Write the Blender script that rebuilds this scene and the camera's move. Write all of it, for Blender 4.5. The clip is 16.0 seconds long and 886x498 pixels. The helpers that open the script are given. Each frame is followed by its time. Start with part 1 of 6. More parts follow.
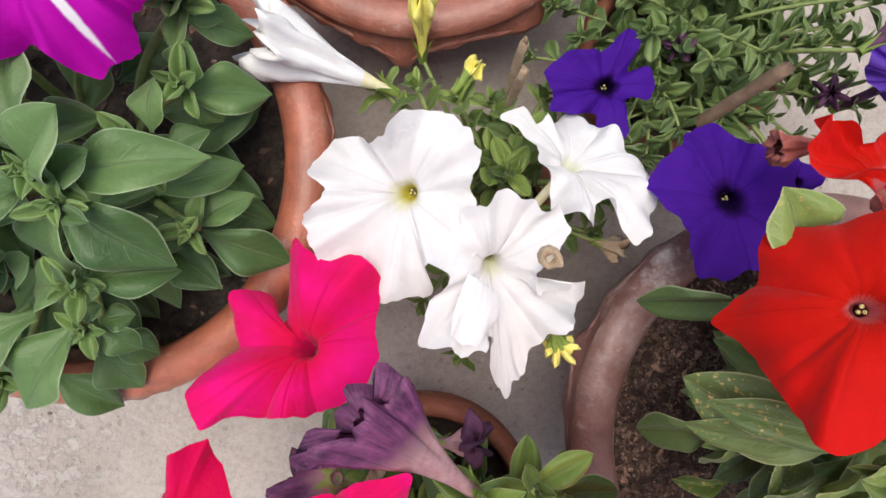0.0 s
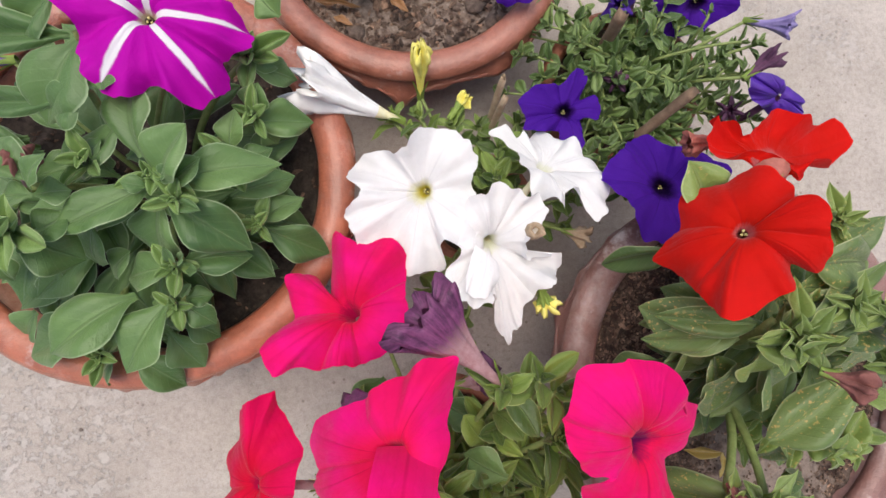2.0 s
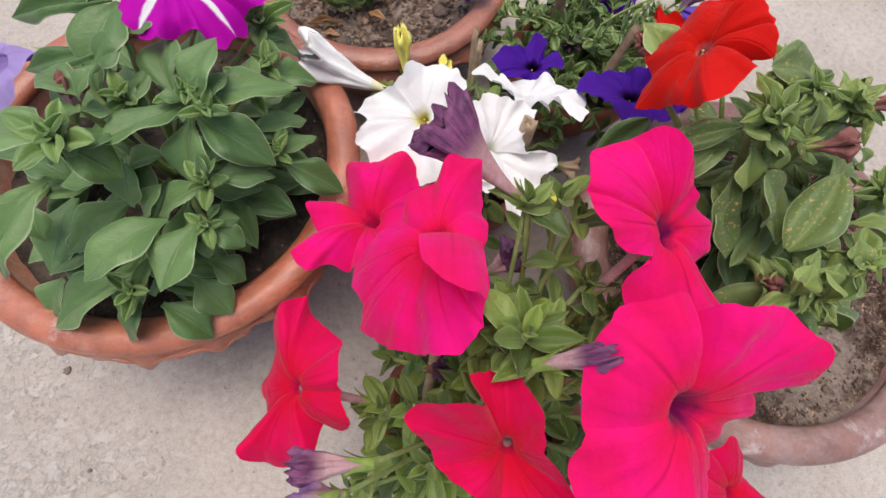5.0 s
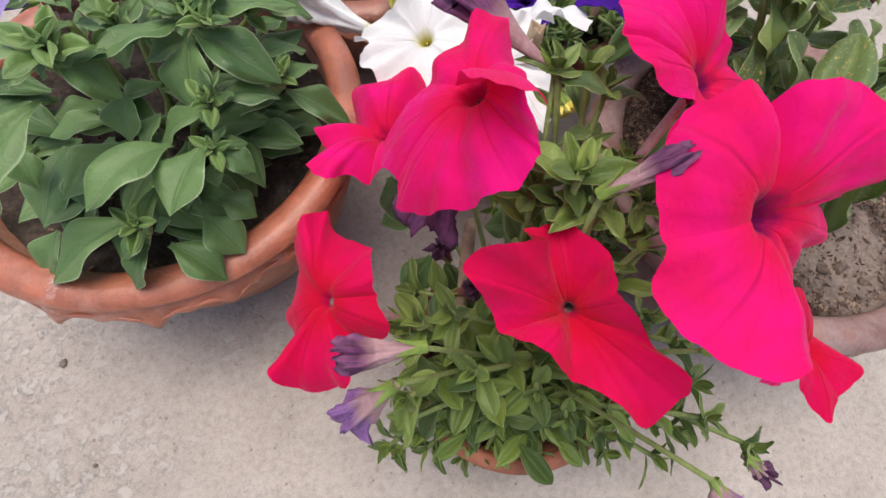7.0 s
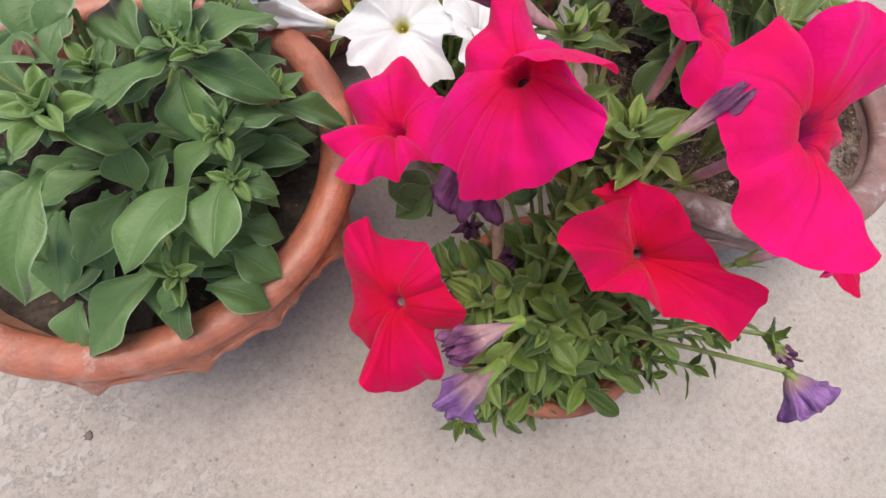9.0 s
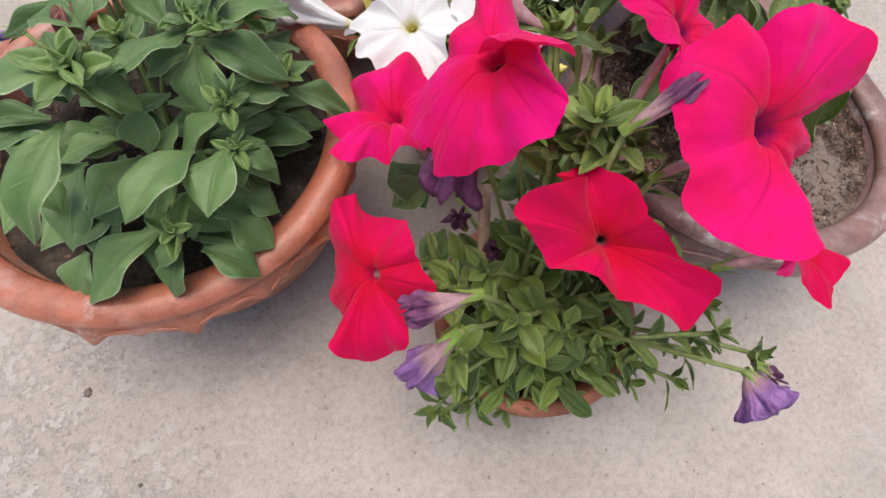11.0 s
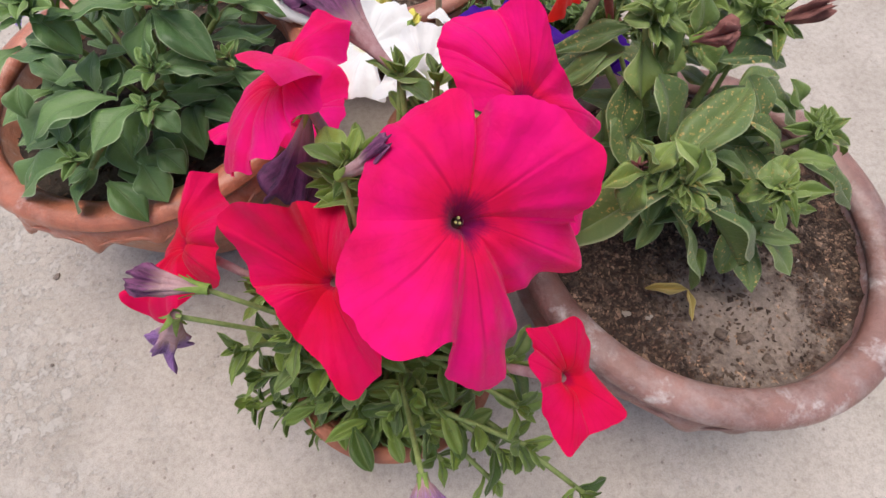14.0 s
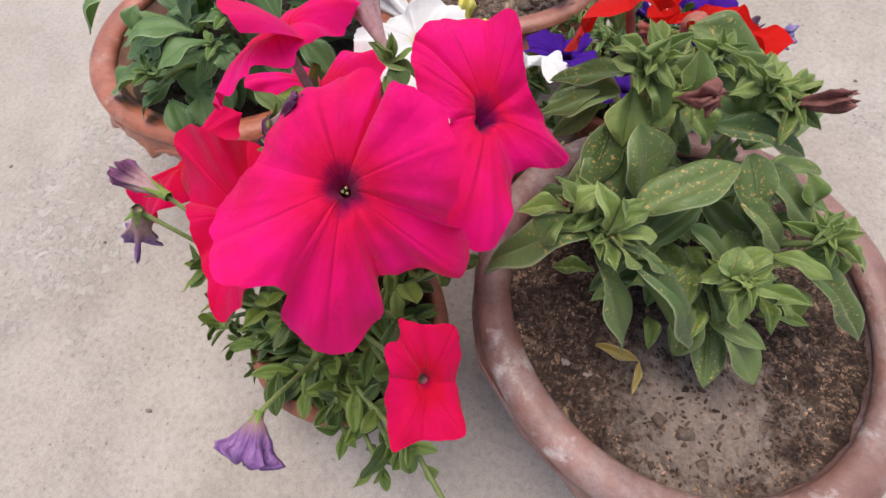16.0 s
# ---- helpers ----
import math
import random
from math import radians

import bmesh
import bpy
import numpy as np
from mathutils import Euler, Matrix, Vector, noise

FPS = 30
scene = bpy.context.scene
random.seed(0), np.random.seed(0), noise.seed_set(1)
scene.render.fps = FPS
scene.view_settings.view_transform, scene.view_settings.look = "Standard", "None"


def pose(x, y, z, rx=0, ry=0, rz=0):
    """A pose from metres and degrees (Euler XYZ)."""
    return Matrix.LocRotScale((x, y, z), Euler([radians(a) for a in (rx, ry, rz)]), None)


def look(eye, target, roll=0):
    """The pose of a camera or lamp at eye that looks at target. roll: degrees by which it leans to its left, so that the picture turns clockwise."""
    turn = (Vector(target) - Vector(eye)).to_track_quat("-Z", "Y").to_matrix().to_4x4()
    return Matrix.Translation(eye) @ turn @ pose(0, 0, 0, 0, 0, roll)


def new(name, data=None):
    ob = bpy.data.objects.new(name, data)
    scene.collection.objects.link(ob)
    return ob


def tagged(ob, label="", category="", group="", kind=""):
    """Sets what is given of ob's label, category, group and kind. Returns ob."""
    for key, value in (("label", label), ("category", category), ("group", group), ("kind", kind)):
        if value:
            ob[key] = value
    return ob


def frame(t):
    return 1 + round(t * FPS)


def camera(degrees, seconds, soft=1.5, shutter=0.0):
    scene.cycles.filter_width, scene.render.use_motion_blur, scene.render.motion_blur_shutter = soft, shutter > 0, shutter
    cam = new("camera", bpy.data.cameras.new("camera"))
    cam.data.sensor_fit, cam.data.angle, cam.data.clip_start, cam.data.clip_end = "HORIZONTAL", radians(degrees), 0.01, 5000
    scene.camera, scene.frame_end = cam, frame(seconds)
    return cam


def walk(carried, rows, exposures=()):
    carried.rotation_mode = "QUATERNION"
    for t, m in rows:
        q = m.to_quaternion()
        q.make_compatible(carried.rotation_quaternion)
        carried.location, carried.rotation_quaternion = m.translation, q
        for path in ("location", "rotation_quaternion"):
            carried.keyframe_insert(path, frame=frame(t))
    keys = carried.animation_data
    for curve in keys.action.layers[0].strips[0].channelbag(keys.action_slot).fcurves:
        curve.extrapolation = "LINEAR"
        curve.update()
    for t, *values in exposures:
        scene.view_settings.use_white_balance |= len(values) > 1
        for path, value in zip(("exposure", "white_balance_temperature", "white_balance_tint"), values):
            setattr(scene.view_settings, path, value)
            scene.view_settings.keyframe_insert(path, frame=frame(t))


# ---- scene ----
cam = camera(84.6, 16.0)
PATH = [
    (0, (0.013, 0.076, 0.449), (-0.047, -0.021, -1.548), 213.0),
    (0.5, (0.005, 0.076, 0.468), (-0.012, 0.016, -1.531), 196.3),
    (1, (0.001, 0.074, 0.497), (-0.003, 0.062, -1.503), 197.6),
    (1.5, (-0.007, 0.057, 0.516), (0.034, 0.127, -1.482), 28.3),
    (2, (-0.013, 0.035, 0.525), (0.055, 0.139, -1.471), 31.3),
    (2.5, (-0.019, 0.01, 0.534), (0.084, 0.152, -1.458), 32.9),
    (3, (-0.029, -0.014, 0.537), (0.102, 0.215, -1.446), 24.7),
    (3.5, (-0.028, -0.038, 0.538), (0.067, 0.332, -1.425), 9.8),
    (3.7, (-0.024, -0.051, 0.533), (0.068, 0.349, -1.424), 6.5),
    (5.8, (-0.072, -0.141, 0.508), (0.132, 0.492, -1.378), 5.4),
    (6, (-0.076, -0.148, 0.502), (0.124, 0.484, -1.384), 4.1),
    (6.5, (-0.075, -0.165, 0.489), (0.132, 0.505, -1.384), 2.9),
    (7, (-0.088, -0.172, 0.477), (0.166, 0.493, -1.392), 4.5),
    (7.5, (-0.105, -0.172, 0.468), (0.19, 0.478, -1.4), 5.1),
    (8, (-0.108, -0.165, 0.461), (0.184, 0.437, -1.423), 3.3),
    (8.5, (-0.122, -0.155, 0.466), (0.203, 0.375, -1.435), 4.1),
    (9, (-0.145, -0.143, 0.485), (0.287, 0.324, -1.411), 11.9),
    (9.2, (-0.143, -0.136, 0.484), (0.307, 0.322, -1.41), 12.8),
    (11.3, (-0.129, -0.19, 0.491), (0.22, 0.427, -1.379), 5.3),
    (11.5, (-0.119, -0.194, 0.492), (0.208, 0.428, -1.381), 4.3),
    (12, (-0.099, -0.201, 0.495), (0.188, 0.452, -1.374), 3.7),
    (12.5, (-0.063, -0.208, 0.496), (0.154, 0.494, -1.364), 1.3),
    (13, (-0.031, -0.218, 0.499), (0.109, 0.569, -1.334), -2.4),
    (13.5, (-0.003, -0.23, 0.494), (0.06, 0.565, -1.341), -3.5),
    (14, (0.051, -0.224, 0.486), (-0.017, 0.59, -1.339), -7.7),
    (14.5, (0.072, -0.234, 0.481), (-0.076, 0.58, -1.34), -8.6),
    (15, (0.097, -0.23, 0.482), (-0.149, 0.612, -1.316), -8.6),
    (15.5, (0.132, -0.222, 0.481), (-0.224, 0.591, -1.311), -10.7),
    (16, (0.147, -0.227, 0.48), (-0.312, 0.59, -1.287), -11.5),
]
walk(cam, [(t, look(eye, target, roll)) for t, eye, target, roll in PATH])

# ---- world and light: an open shaded terrace under a bright hazy sky ----
world = bpy.data.worlds.new("world")
scene.world = world
world.use_nodes = True
_nt = world.node_tree
_sky = _nt.nodes.new("ShaderNodeTexSky")
_sky.sky_type = "NISHITA"
_sky.sun_disc = False
_sky.sun_elevation = radians(82)
_sky.sun_rotation = radians(342)
_sky.air_density = 0.9
_sky.dust_density = 4.5
_nt.links.new(_sky.outputs[0], _nt.nodes["Background"].inputs[0])
_nt.nodes["Background"].inputs[1].default_value = 0.15
sun_data = bpy.data.lights.new("sun", "SUN")
sun_data.energy = 1.7
sun_data.angle = radians(50)
sun_data.color = (1.0, 0.935, 0.86)
sun = new("sun", sun_data)
sun.matrix_world = look((-0.12, 0.38, 2.75), (0, 0, 0))
scene.view_settings.exposure = 0.23


# ---- materials ----
def nodes_of(name):
    m = bpy.data.materials.new(name)
    m.use_nodes = True
    nt = m.node_tree
    return m, nt, nt.nodes, nt.links, nt.nodes["Principled BSDF"]


def ramp(nt, source, stops):
    r = nt.nodes.new("ShaderNodeValToRGB")
    els = r.color_ramp.elements
    while len(els) < len(stops):
        els.new(0.5)
    for e, (p, c) in zip(els, stops):
        e.position = p
        e.color = (*c, 1) if len(c) == 3 else c
    nt.links.new(source, r.inputs[0])
    return r.outputs[0]


def noise_tex(nt, vec, scale, detail=6.0, rough=0.6):
    n = nt.nodes.new("ShaderNodeTexNoise")
    n.inputs["Scale"].default_value = scale
    n.inputs["Detail"].default_value = detail
    n.inputs["Roughness"].default_value = rough
    if vec is not None:
        nt.links.new(vec, n.inputs["Vector"])
    return n.outputs["Fac"]


def mix(nt, fac, a, b, kind="MIX"):
    n = nt.nodes.new("ShaderNodeMix")
    n.data_type = "RGBA"
    n.blend_type = kind
    for value, socket in ((fac, n.inputs[0]), (a, n.inputs[6]), (b, n.inputs[7])):
        if isinstance(value, (int, float)):
            socket.default_value = value
        elif isinstance(value, tuple):
            socket.default_value = (*value, 1) if len(value) == 3 else value
        else:
            nt.links.new(value, socket)
    return n.outputs[2]


def math_node(nt, op, a, b=0.0, c=0.0):
    n = nt.nodes.new("ShaderNodeMath")
    n.operation = op
    for value, socket in zip((a, b, c), n.inputs):
        if isinstance(value, (int, float)):
            socket.default_value = value
        else:
            nt.links.new(value, socket)
    return n.outputs[0]


def bump(nt, height, strength, distance, bsdf, under=None):
    b = nt.nodes.new("ShaderNodeBump")
    b.inputs["Strength"].default_value = strength
    b.inputs["Distance"].default_value = distance
    nt.links.new(height, b.inputs["Height"])
    if under is not None:
        nt.links.new(under, b.inputs["Normal"])
    nt.links.new(b.outputs[0], bsdf.inputs["Normal"])
    return b.outputs[0]


def world_pos(nt):
    return nt.nodes.new("ShaderNodeNewGeometry").outputs["Position"]


def concrete():
    m, nt, n, l, p = nodes_of("weathered_concrete")
    v = world_pos(nt)
    big = noise_tex(nt, v, 2.2, 4)
    mid = noise_tex(nt, v, 7.0, 9, 0.68)
    fine = noise_tex(nt, v, 160.0, 6, 0.7)
    base = ramp(nt, big, [(0.3, (0.375, 0.331, 0.291)), (0.7, (0.455, 0.41, 0.366))])
    worn = ramp(nt, mid, [(0.34, (0.86, 0.85, 0.83)), (0.52, (1, 1, 1)), (0.68, (1.11, 1.115, 1.13))])
    c1 = mix(nt, 1.0, base, worn, "MULTIPLY")
    grain = ramp(nt, fine, [(0.3, (0.8, 0.79, 0.78)), (0.5, (1, 1, 1)), (0.72, (1.12, 1.12, 1.12))])
    c2 = mix(nt, 1.0, c1, grain, "MULTIPLY")
    speck = noise_tex(nt, v, 720.0, 3, 0.6)
    c2 = mix(nt, 1.0, c2, ramp(nt, speck, [(0.32, (0.86, 0.85, 0.84)), (0.5, (1, 1, 1)), (0.7, (1.08, 1.08, 1.08))]), "MULTIPLY")
    dots = n.new("ShaderNodeTexVoronoi")
    dots.inputs["Scale"].default_value = 62.0
    l.new(v, dots.inputs["Vector"])
    rare = ramp(nt, math_node(nt, "SUBTRACT", dots.outputs["Distance"], math_node(nt, "MULTIPLY", noise_tex(nt, v, 30.0, 2), 0.14)), [(0.0, (1, 1, 1)), (0.03, (0, 0, 0))])
    c2 = mix(nt, math_node(nt, "MULTIPLY", rare, 0.5), c2, (0.13, 0.09, 0.07))
    # small dark pits, gathered in patches
    vor = n.new("ShaderNodeTexVoronoi")
    vor.inputs["Scale"].default_value = 95.0
    vor.inputs["Randomness"].default_value = 1.0
    l.new(v, vor.inputs["Vector"])
    patch = noise_tex(nt, v, 5.0, 5, 0.65)
    # chalky, flaking areas where the skin has worn off
    away = n.new("ShaderNodeVectorMath")
    away.operation = "DISTANCE"
    l.new(v, away.inputs[0])
    away.inputs[1].default_value = (-0.36, -0.07, 0.0)
    scuffed = ramp(nt, math_node(nt, "ADD", math_node(nt, "MULTIPLY", away.outputs["Value"], 2.4), math_node(nt, "MULTIPLY", noise_tex(nt, v, 14.0, 5), 0.9)), [(0.75, (1, 1, 1)), (1.0, (0, 0, 0))])
    patch = math_node(nt, "ADD", patch, math_node(nt, "MULTIPLY", scuffed, 0.14))
    skin = noise_tex(nt, v, 55.0, 10, 0.72)
    area = ramp(nt, patch, [(0.52, (0, 0, 0)), (0.66, (1, 1, 1))])
    flake = math_node(nt, "MULTIPLY", ramp(nt, skin, [(0.5, (0, 0, 0)), (0.54, (1, 1, 1))]), area)
    c2 = mix(nt, math_node(nt, "MULTIPLY", flake, 0.22), c2, (0.58, 0.565, 0.55))
    # thin ragged cracks along the flakes' edges
    torn = math_node(nt, "MULTIPLY", ramp(nt, math_node(nt, "ABSOLUTE", math_node(nt, "SUBTRACT", skin, 0.505)), [(0.0, (1, 1, 1)), (0.012, (0, 0, 0))]),
                     math_node(nt, "MULTIPLY", area, ramp(nt, noise_tex(nt, v, 38.0, 4), [(0.5, (0, 0, 0)), (0.6, (1, 1, 1))])))
    c2 = mix(nt, math_node(nt, "MULTIPLY", torn, 0.32), c2, (0.22, 0.19, 0.165))
    pits = math_node(nt, "MULTIPLY", ramp(nt, vor.outputs["Distance"], [(0.1, (1, 1, 1)), (0.24, (0, 0, 0))]),
                     ramp(nt, patch, [(0.5, (0, 0, 0)), (0.62, (1, 1, 1))]))
    c3 = mix(nt, math_node(nt, "MULTIPLY", pits, 0.3), c2, (0.3, 0.27, 0.24))
    l.new(c3, p.inputs["Base Color"])
    p.inputs["Roughness"].default_value = 0.85
    h = math_node(nt, "SUBTRACT", math_node(nt, "ADD", math_node(nt, "MULTIPLY", mid, 1.4), math_node(nt, "MULTIPLY", fine, 0.3)),
                  math_node(nt, "MULTIPLY", pits, 0.5))
    h = math_node(nt, "ADD", h, math_node(nt, "MULTIPLY", flake, 0.2))
    bump(nt, h, 0.7, 0.004, p)
    return m


def terracotta(name, light, dark, bloom, bloom_amount, rough=0.5, coat=0.0, flecks=0.0):
    """Fired clay: two tones, chalky bloom in patches, brush lines round the pot."""
    m, nt, n, l, p = nodes_of(name)
    v = world_pos(nt)
    a = noise_tex(nt, v, 9.0, 5)
    b = noise_tex(nt, v, 45.0, 8, 0.7)
    fine = noise_tex(nt, v, 320.0, 4)
    c = ramp(nt, a, [(0.32, dark), (0.68, light)])
    c = mix(nt, 0.85, c, ramp(nt, b, [(0.3, (0.66, 0.63, 0.6)), (0.52, (1, 1, 1)), (0.72, (1.25, 1.24, 1.22))]), "MULTIPLY")
    c = mix(nt, 0.7, c, ramp(nt, noise_tex(nt, v, 21.0, 6, 0.65), [(0.36, (0.62, 0.58, 0.55)), (0.5, (1, 1, 1))]), "MULTIPLY")
    patch = noise_tex(nt, v, 17.0, 9, 0.75)
    f = ramp(nt, patch, [(0.62 - bloom_amount, (0, 0, 0)), (0.8 - bloom_amount * 0.6, (1, 1, 1))])
    c = mix(nt, math_node(nt, "MULTIPLY", f, 0.7), c, bloom)
    chalk = ramp(nt, noise_tex(nt, v, 26.0, 9, 0.7), [(0.62 - flecks, (0, 0, 0)), (0.76 - flecks, (1, 1, 1))])
    c = mix(nt, math_node(nt, "MULTIPLY", chalk, 0.8), c, (0.66, 0.62, 0.6))
    l.new(c, p.inputs["Base Color"])
    l.new(math_node(nt, "ADD", math_node(nt, "MULTIPLY", b, 0.3), rough - 0.1), p.inputs["Roughness"])
    p.inputs["Specular IOR Level"].default_value = 0.5
    p.inputs["Coat Weight"].default_value = coat
    p.inputs["Coat Roughness"].default_value = 0.28
    bump(nt, math_node(nt, "ADD", math_node(nt, "MULTIPLY", b, 1.0), math_node(nt, "MULTIPLY", fine, 0.35)), 0.6, 0.004, p)
    return m


def soil_material(name, dark, light, patch=None, pieces=False):
    """Earth: dark crumbs and pale silt; patch (x, y, radius) is where silt has settled; pieces vary the loose crumbs."""
    m, nt, n, l, p = nodes_of(name)
    v = world_pos(nt)
    a = noise_tex(nt, v, 28.0, 8, 0.75)
    b = noise_tex(nt, v, 260.0, 6, 0.75)
    mid = noise_tex(nt, v, 95.0, 6, 0.7)
    f = math_node(nt, "ADD", math_node(nt, "MULTIPLY", a, 0.6), math_node(nt, "MULTIPLY", mid, 0.4))
    if patch:
        sub = n.new("ShaderNodeVectorMath")
        sub.operation = "DISTANCE"
        l.new(v, sub.inputs[0])
        sub.inputs[1].default_value = (patch[0], patch[1], 0.122)
        near = math_node(nt, "DIVIDE", sub.outputs["Value"], patch[2])
        f = math_node(nt, "ADD", f, math_node(nt, "MULTIPLY", math_node(nt, "SUBTRACT", 0.85, near), 0.2))
    c = ramp(nt, f, [(0.44, dark), (0.6, light)])
    if pieces:
        isle = n.new("ShaderNodeNewGeometry").outputs["Random Per Island"]
        c = mix(nt, 1.0, c, ramp(nt, isle, [(0.0, (0.4, 0.36, 0.33)), (0.55, (0.95, 0.9, 0.85)), (0.85, (1.7, 1.55, 1.4)), (1.0, (3.0, 2.7, 2.4))]), "MULTIPLY")
    c = mix(nt, 0.8, c, ramp(nt, b, [(0.3, (0.5, 0.48, 0.46)), (0.55, (1, 1, 1)), (0.75, (1.4, 1.35, 1.3))]), "MULTIPLY")
    l.new(c, p.inputs["Base Color"])
    p.inputs["Roughness"].default_value = 0.95
    bump(nt, math_node(nt, "ADD", math_node(nt, "MULTIPLY", mid, 0.7), math_node(nt, "MULTIPLY", b, 0.5)), 0.8, 0.004, p)
    return m


def petal_material(name, body, vein, throat, throat_size=0.16, star=None, glow=0.3, eye=None, warm=None):
    """Petal: u runs across the lobe, v from the throat to the edge."""
    m, nt, n, l, p = nodes_of(name)
    uv = n.new("ShaderNodeUVMap").outputs[0]
    sep = n.new("ShaderNodeSeparateXYZ")
    l.new(uv, sep.inputs[0])
    u, v = sep.outputs[0], sep.outputs[1]
    mid = math_node(nt, "ABSOLUTE", math_node(nt, "SUBTRACT", u, 0.5))
    fine = noise_tex(nt, world_pos(nt), 260.0, 5)
    broad = noise_tex(nt, world_pos(nt), 45.0, 3)
    # thin veins that fan out along the lobe
    wave = math_node(nt, "SINE", math_node(nt, "ADD", math_node(nt, "MULTIPLY", u, 62.0), math_node(nt, "MULTIPLY", fine, 5.0)))
    veins = math_node(nt, "MULTIPLY", ramp(nt, wave, [(0.62, (0, 0, 0)), (0.98, (1, 1, 1))]), 0.07)
    tone = body
    if warm:
        # redder towards the throat and in soft cloudy patches: own tone and painted shade
        patch = ramp(nt, noise_tex(nt, world_pos(nt), 26.0, 3), [(0.4, (0, 0, 0)), (0.62, (1, 1, 1))])
        inner = ramp(nt, math_node(nt, "ADD", v, math_node(nt, "MULTIPLY", math_node(nt, "SUBTRACT", broad, 0.5), 0.5)), [(0.25, (1, 1, 1)), (0.72, (0, 0, 0))])
        red = math_node(nt, "MAXIMUM", math_node(nt, "MULTIPLY", patch, 0.6), math_node(nt, "MULTIPLY", inner, 0.9))
        tone = mix(nt, red, body, (body[0] * 0.85, body[1], body[2] * 0.3))
    c = mix(nt, veins, tone, vein)
    c = mix(nt, 0.5, c, ramp(nt, broad, [(0.3, (0.88, 0.88, 0.88)), (0.7, (1.1, 1.1, 1.1))]), "MULTIPLY")
    rib = math_node(nt, "MULTIPLY", ramp(nt, mid, [(0.006, (1, 1, 1)), (0.028, (0, 0, 0))]), ramp(nt, v, [(0.45, (1, 1, 1)), (0.95, (0, 0, 0))]))
    c = mix(nt, math_node(nt, "MULTIPLY", rib, 0.45), c, vein)
    if star:
        edge = math_node(nt, "ADD", mid, math_node(nt, "MULTIPLY", math_node(nt, "SUBTRACT", fine, 0.5), 0.03))
        width = math_node(nt, "MULTIPLY", math_node(nt, "DIVIDE", 0.062, math_node(nt, "ADD", v, 0.12)), math_node(nt, "SUBTRACT", 1.0, math_node(nt, "POWER", v, 7.0)))
        stripe = ramp(nt, math_node(nt, "SUBTRACT", width, edge), [(0.0, (0, 0, 0)), (0.03, (1, 1, 1))])
        c = mix(nt, stripe, c, star)
    t = ramp(nt, math_node(nt, "ADD", v, math_node(nt, "ADD", math_node(nt, "MULTIPLY", math_node(nt, "SUBTRACT", fine, 0.5), 0.14), math_node(nt, "MULTIPLY", wave, 0.012))),
             [(throat_size * 0.6, (1, 1, 1)), (throat_size * 1.55, (0, 0, 0))])
    c = mix(nt, t, c, throat)
    if eye:
        c = mix(nt, ramp(nt, v, [(0.04, (1, 1, 1)), (0.11, (0, 0, 0))]), c, eye)
    l.new(c, p.inputs["Base Color"])
    p.inputs["Roughness"].default_value = 0.65
    p.inputs["Specular IOR Level"].default_value = 0.08
    p.inputs["Sheen Weight"].default_value = 0.1 if warm else 0.0
    p.inputs["Sheen Roughness"].default_value = 0.5
    # crinkles that run from the throat to the edge
    way = n.new("ShaderNodeCombineXYZ")
    l.new(math_node(nt, "ADD", math_node(nt, "MULTIPLY", u, 5.5), math_node(nt, "MULTIPLY", broad, 2.5)), way.inputs[0])
    l.new(math_node(nt, "MULTIPLY", v, 3.0), way.inputs[1])
    l.new(math_node(nt, "MULTIPLY", n.new("ShaderNodeObjectInfo").outputs["Random"], 40.0), way.inputs[2])
    crinkle = noise_tex(nt, way.outputs[0], 1.0, 4, 0.55)
    under = bump(nt, crinkle, 0.3, 0.006, p)
    bump(nt, math_node(nt, "ADD", math_node(nt, "MULTIPLY", wave, 0.1), fine), 0.15, 0.001, p, under)
    tr = n.new("ShaderNodeBsdfTranslucent")
    l.new(mix(nt, 0.6, c, warm) if warm else c, tr.inputs[0])
    mx = n.new("ShaderNodeMixShader")
    mx.inputs[0].default_value = glow
    l.new(p.outputs[0], mx.inputs[1])
    l.new(tr.outputs[0], mx.inputs[2])
    l.new(mx.outputs[0], n["Material Output"].inputs[0])
    return m


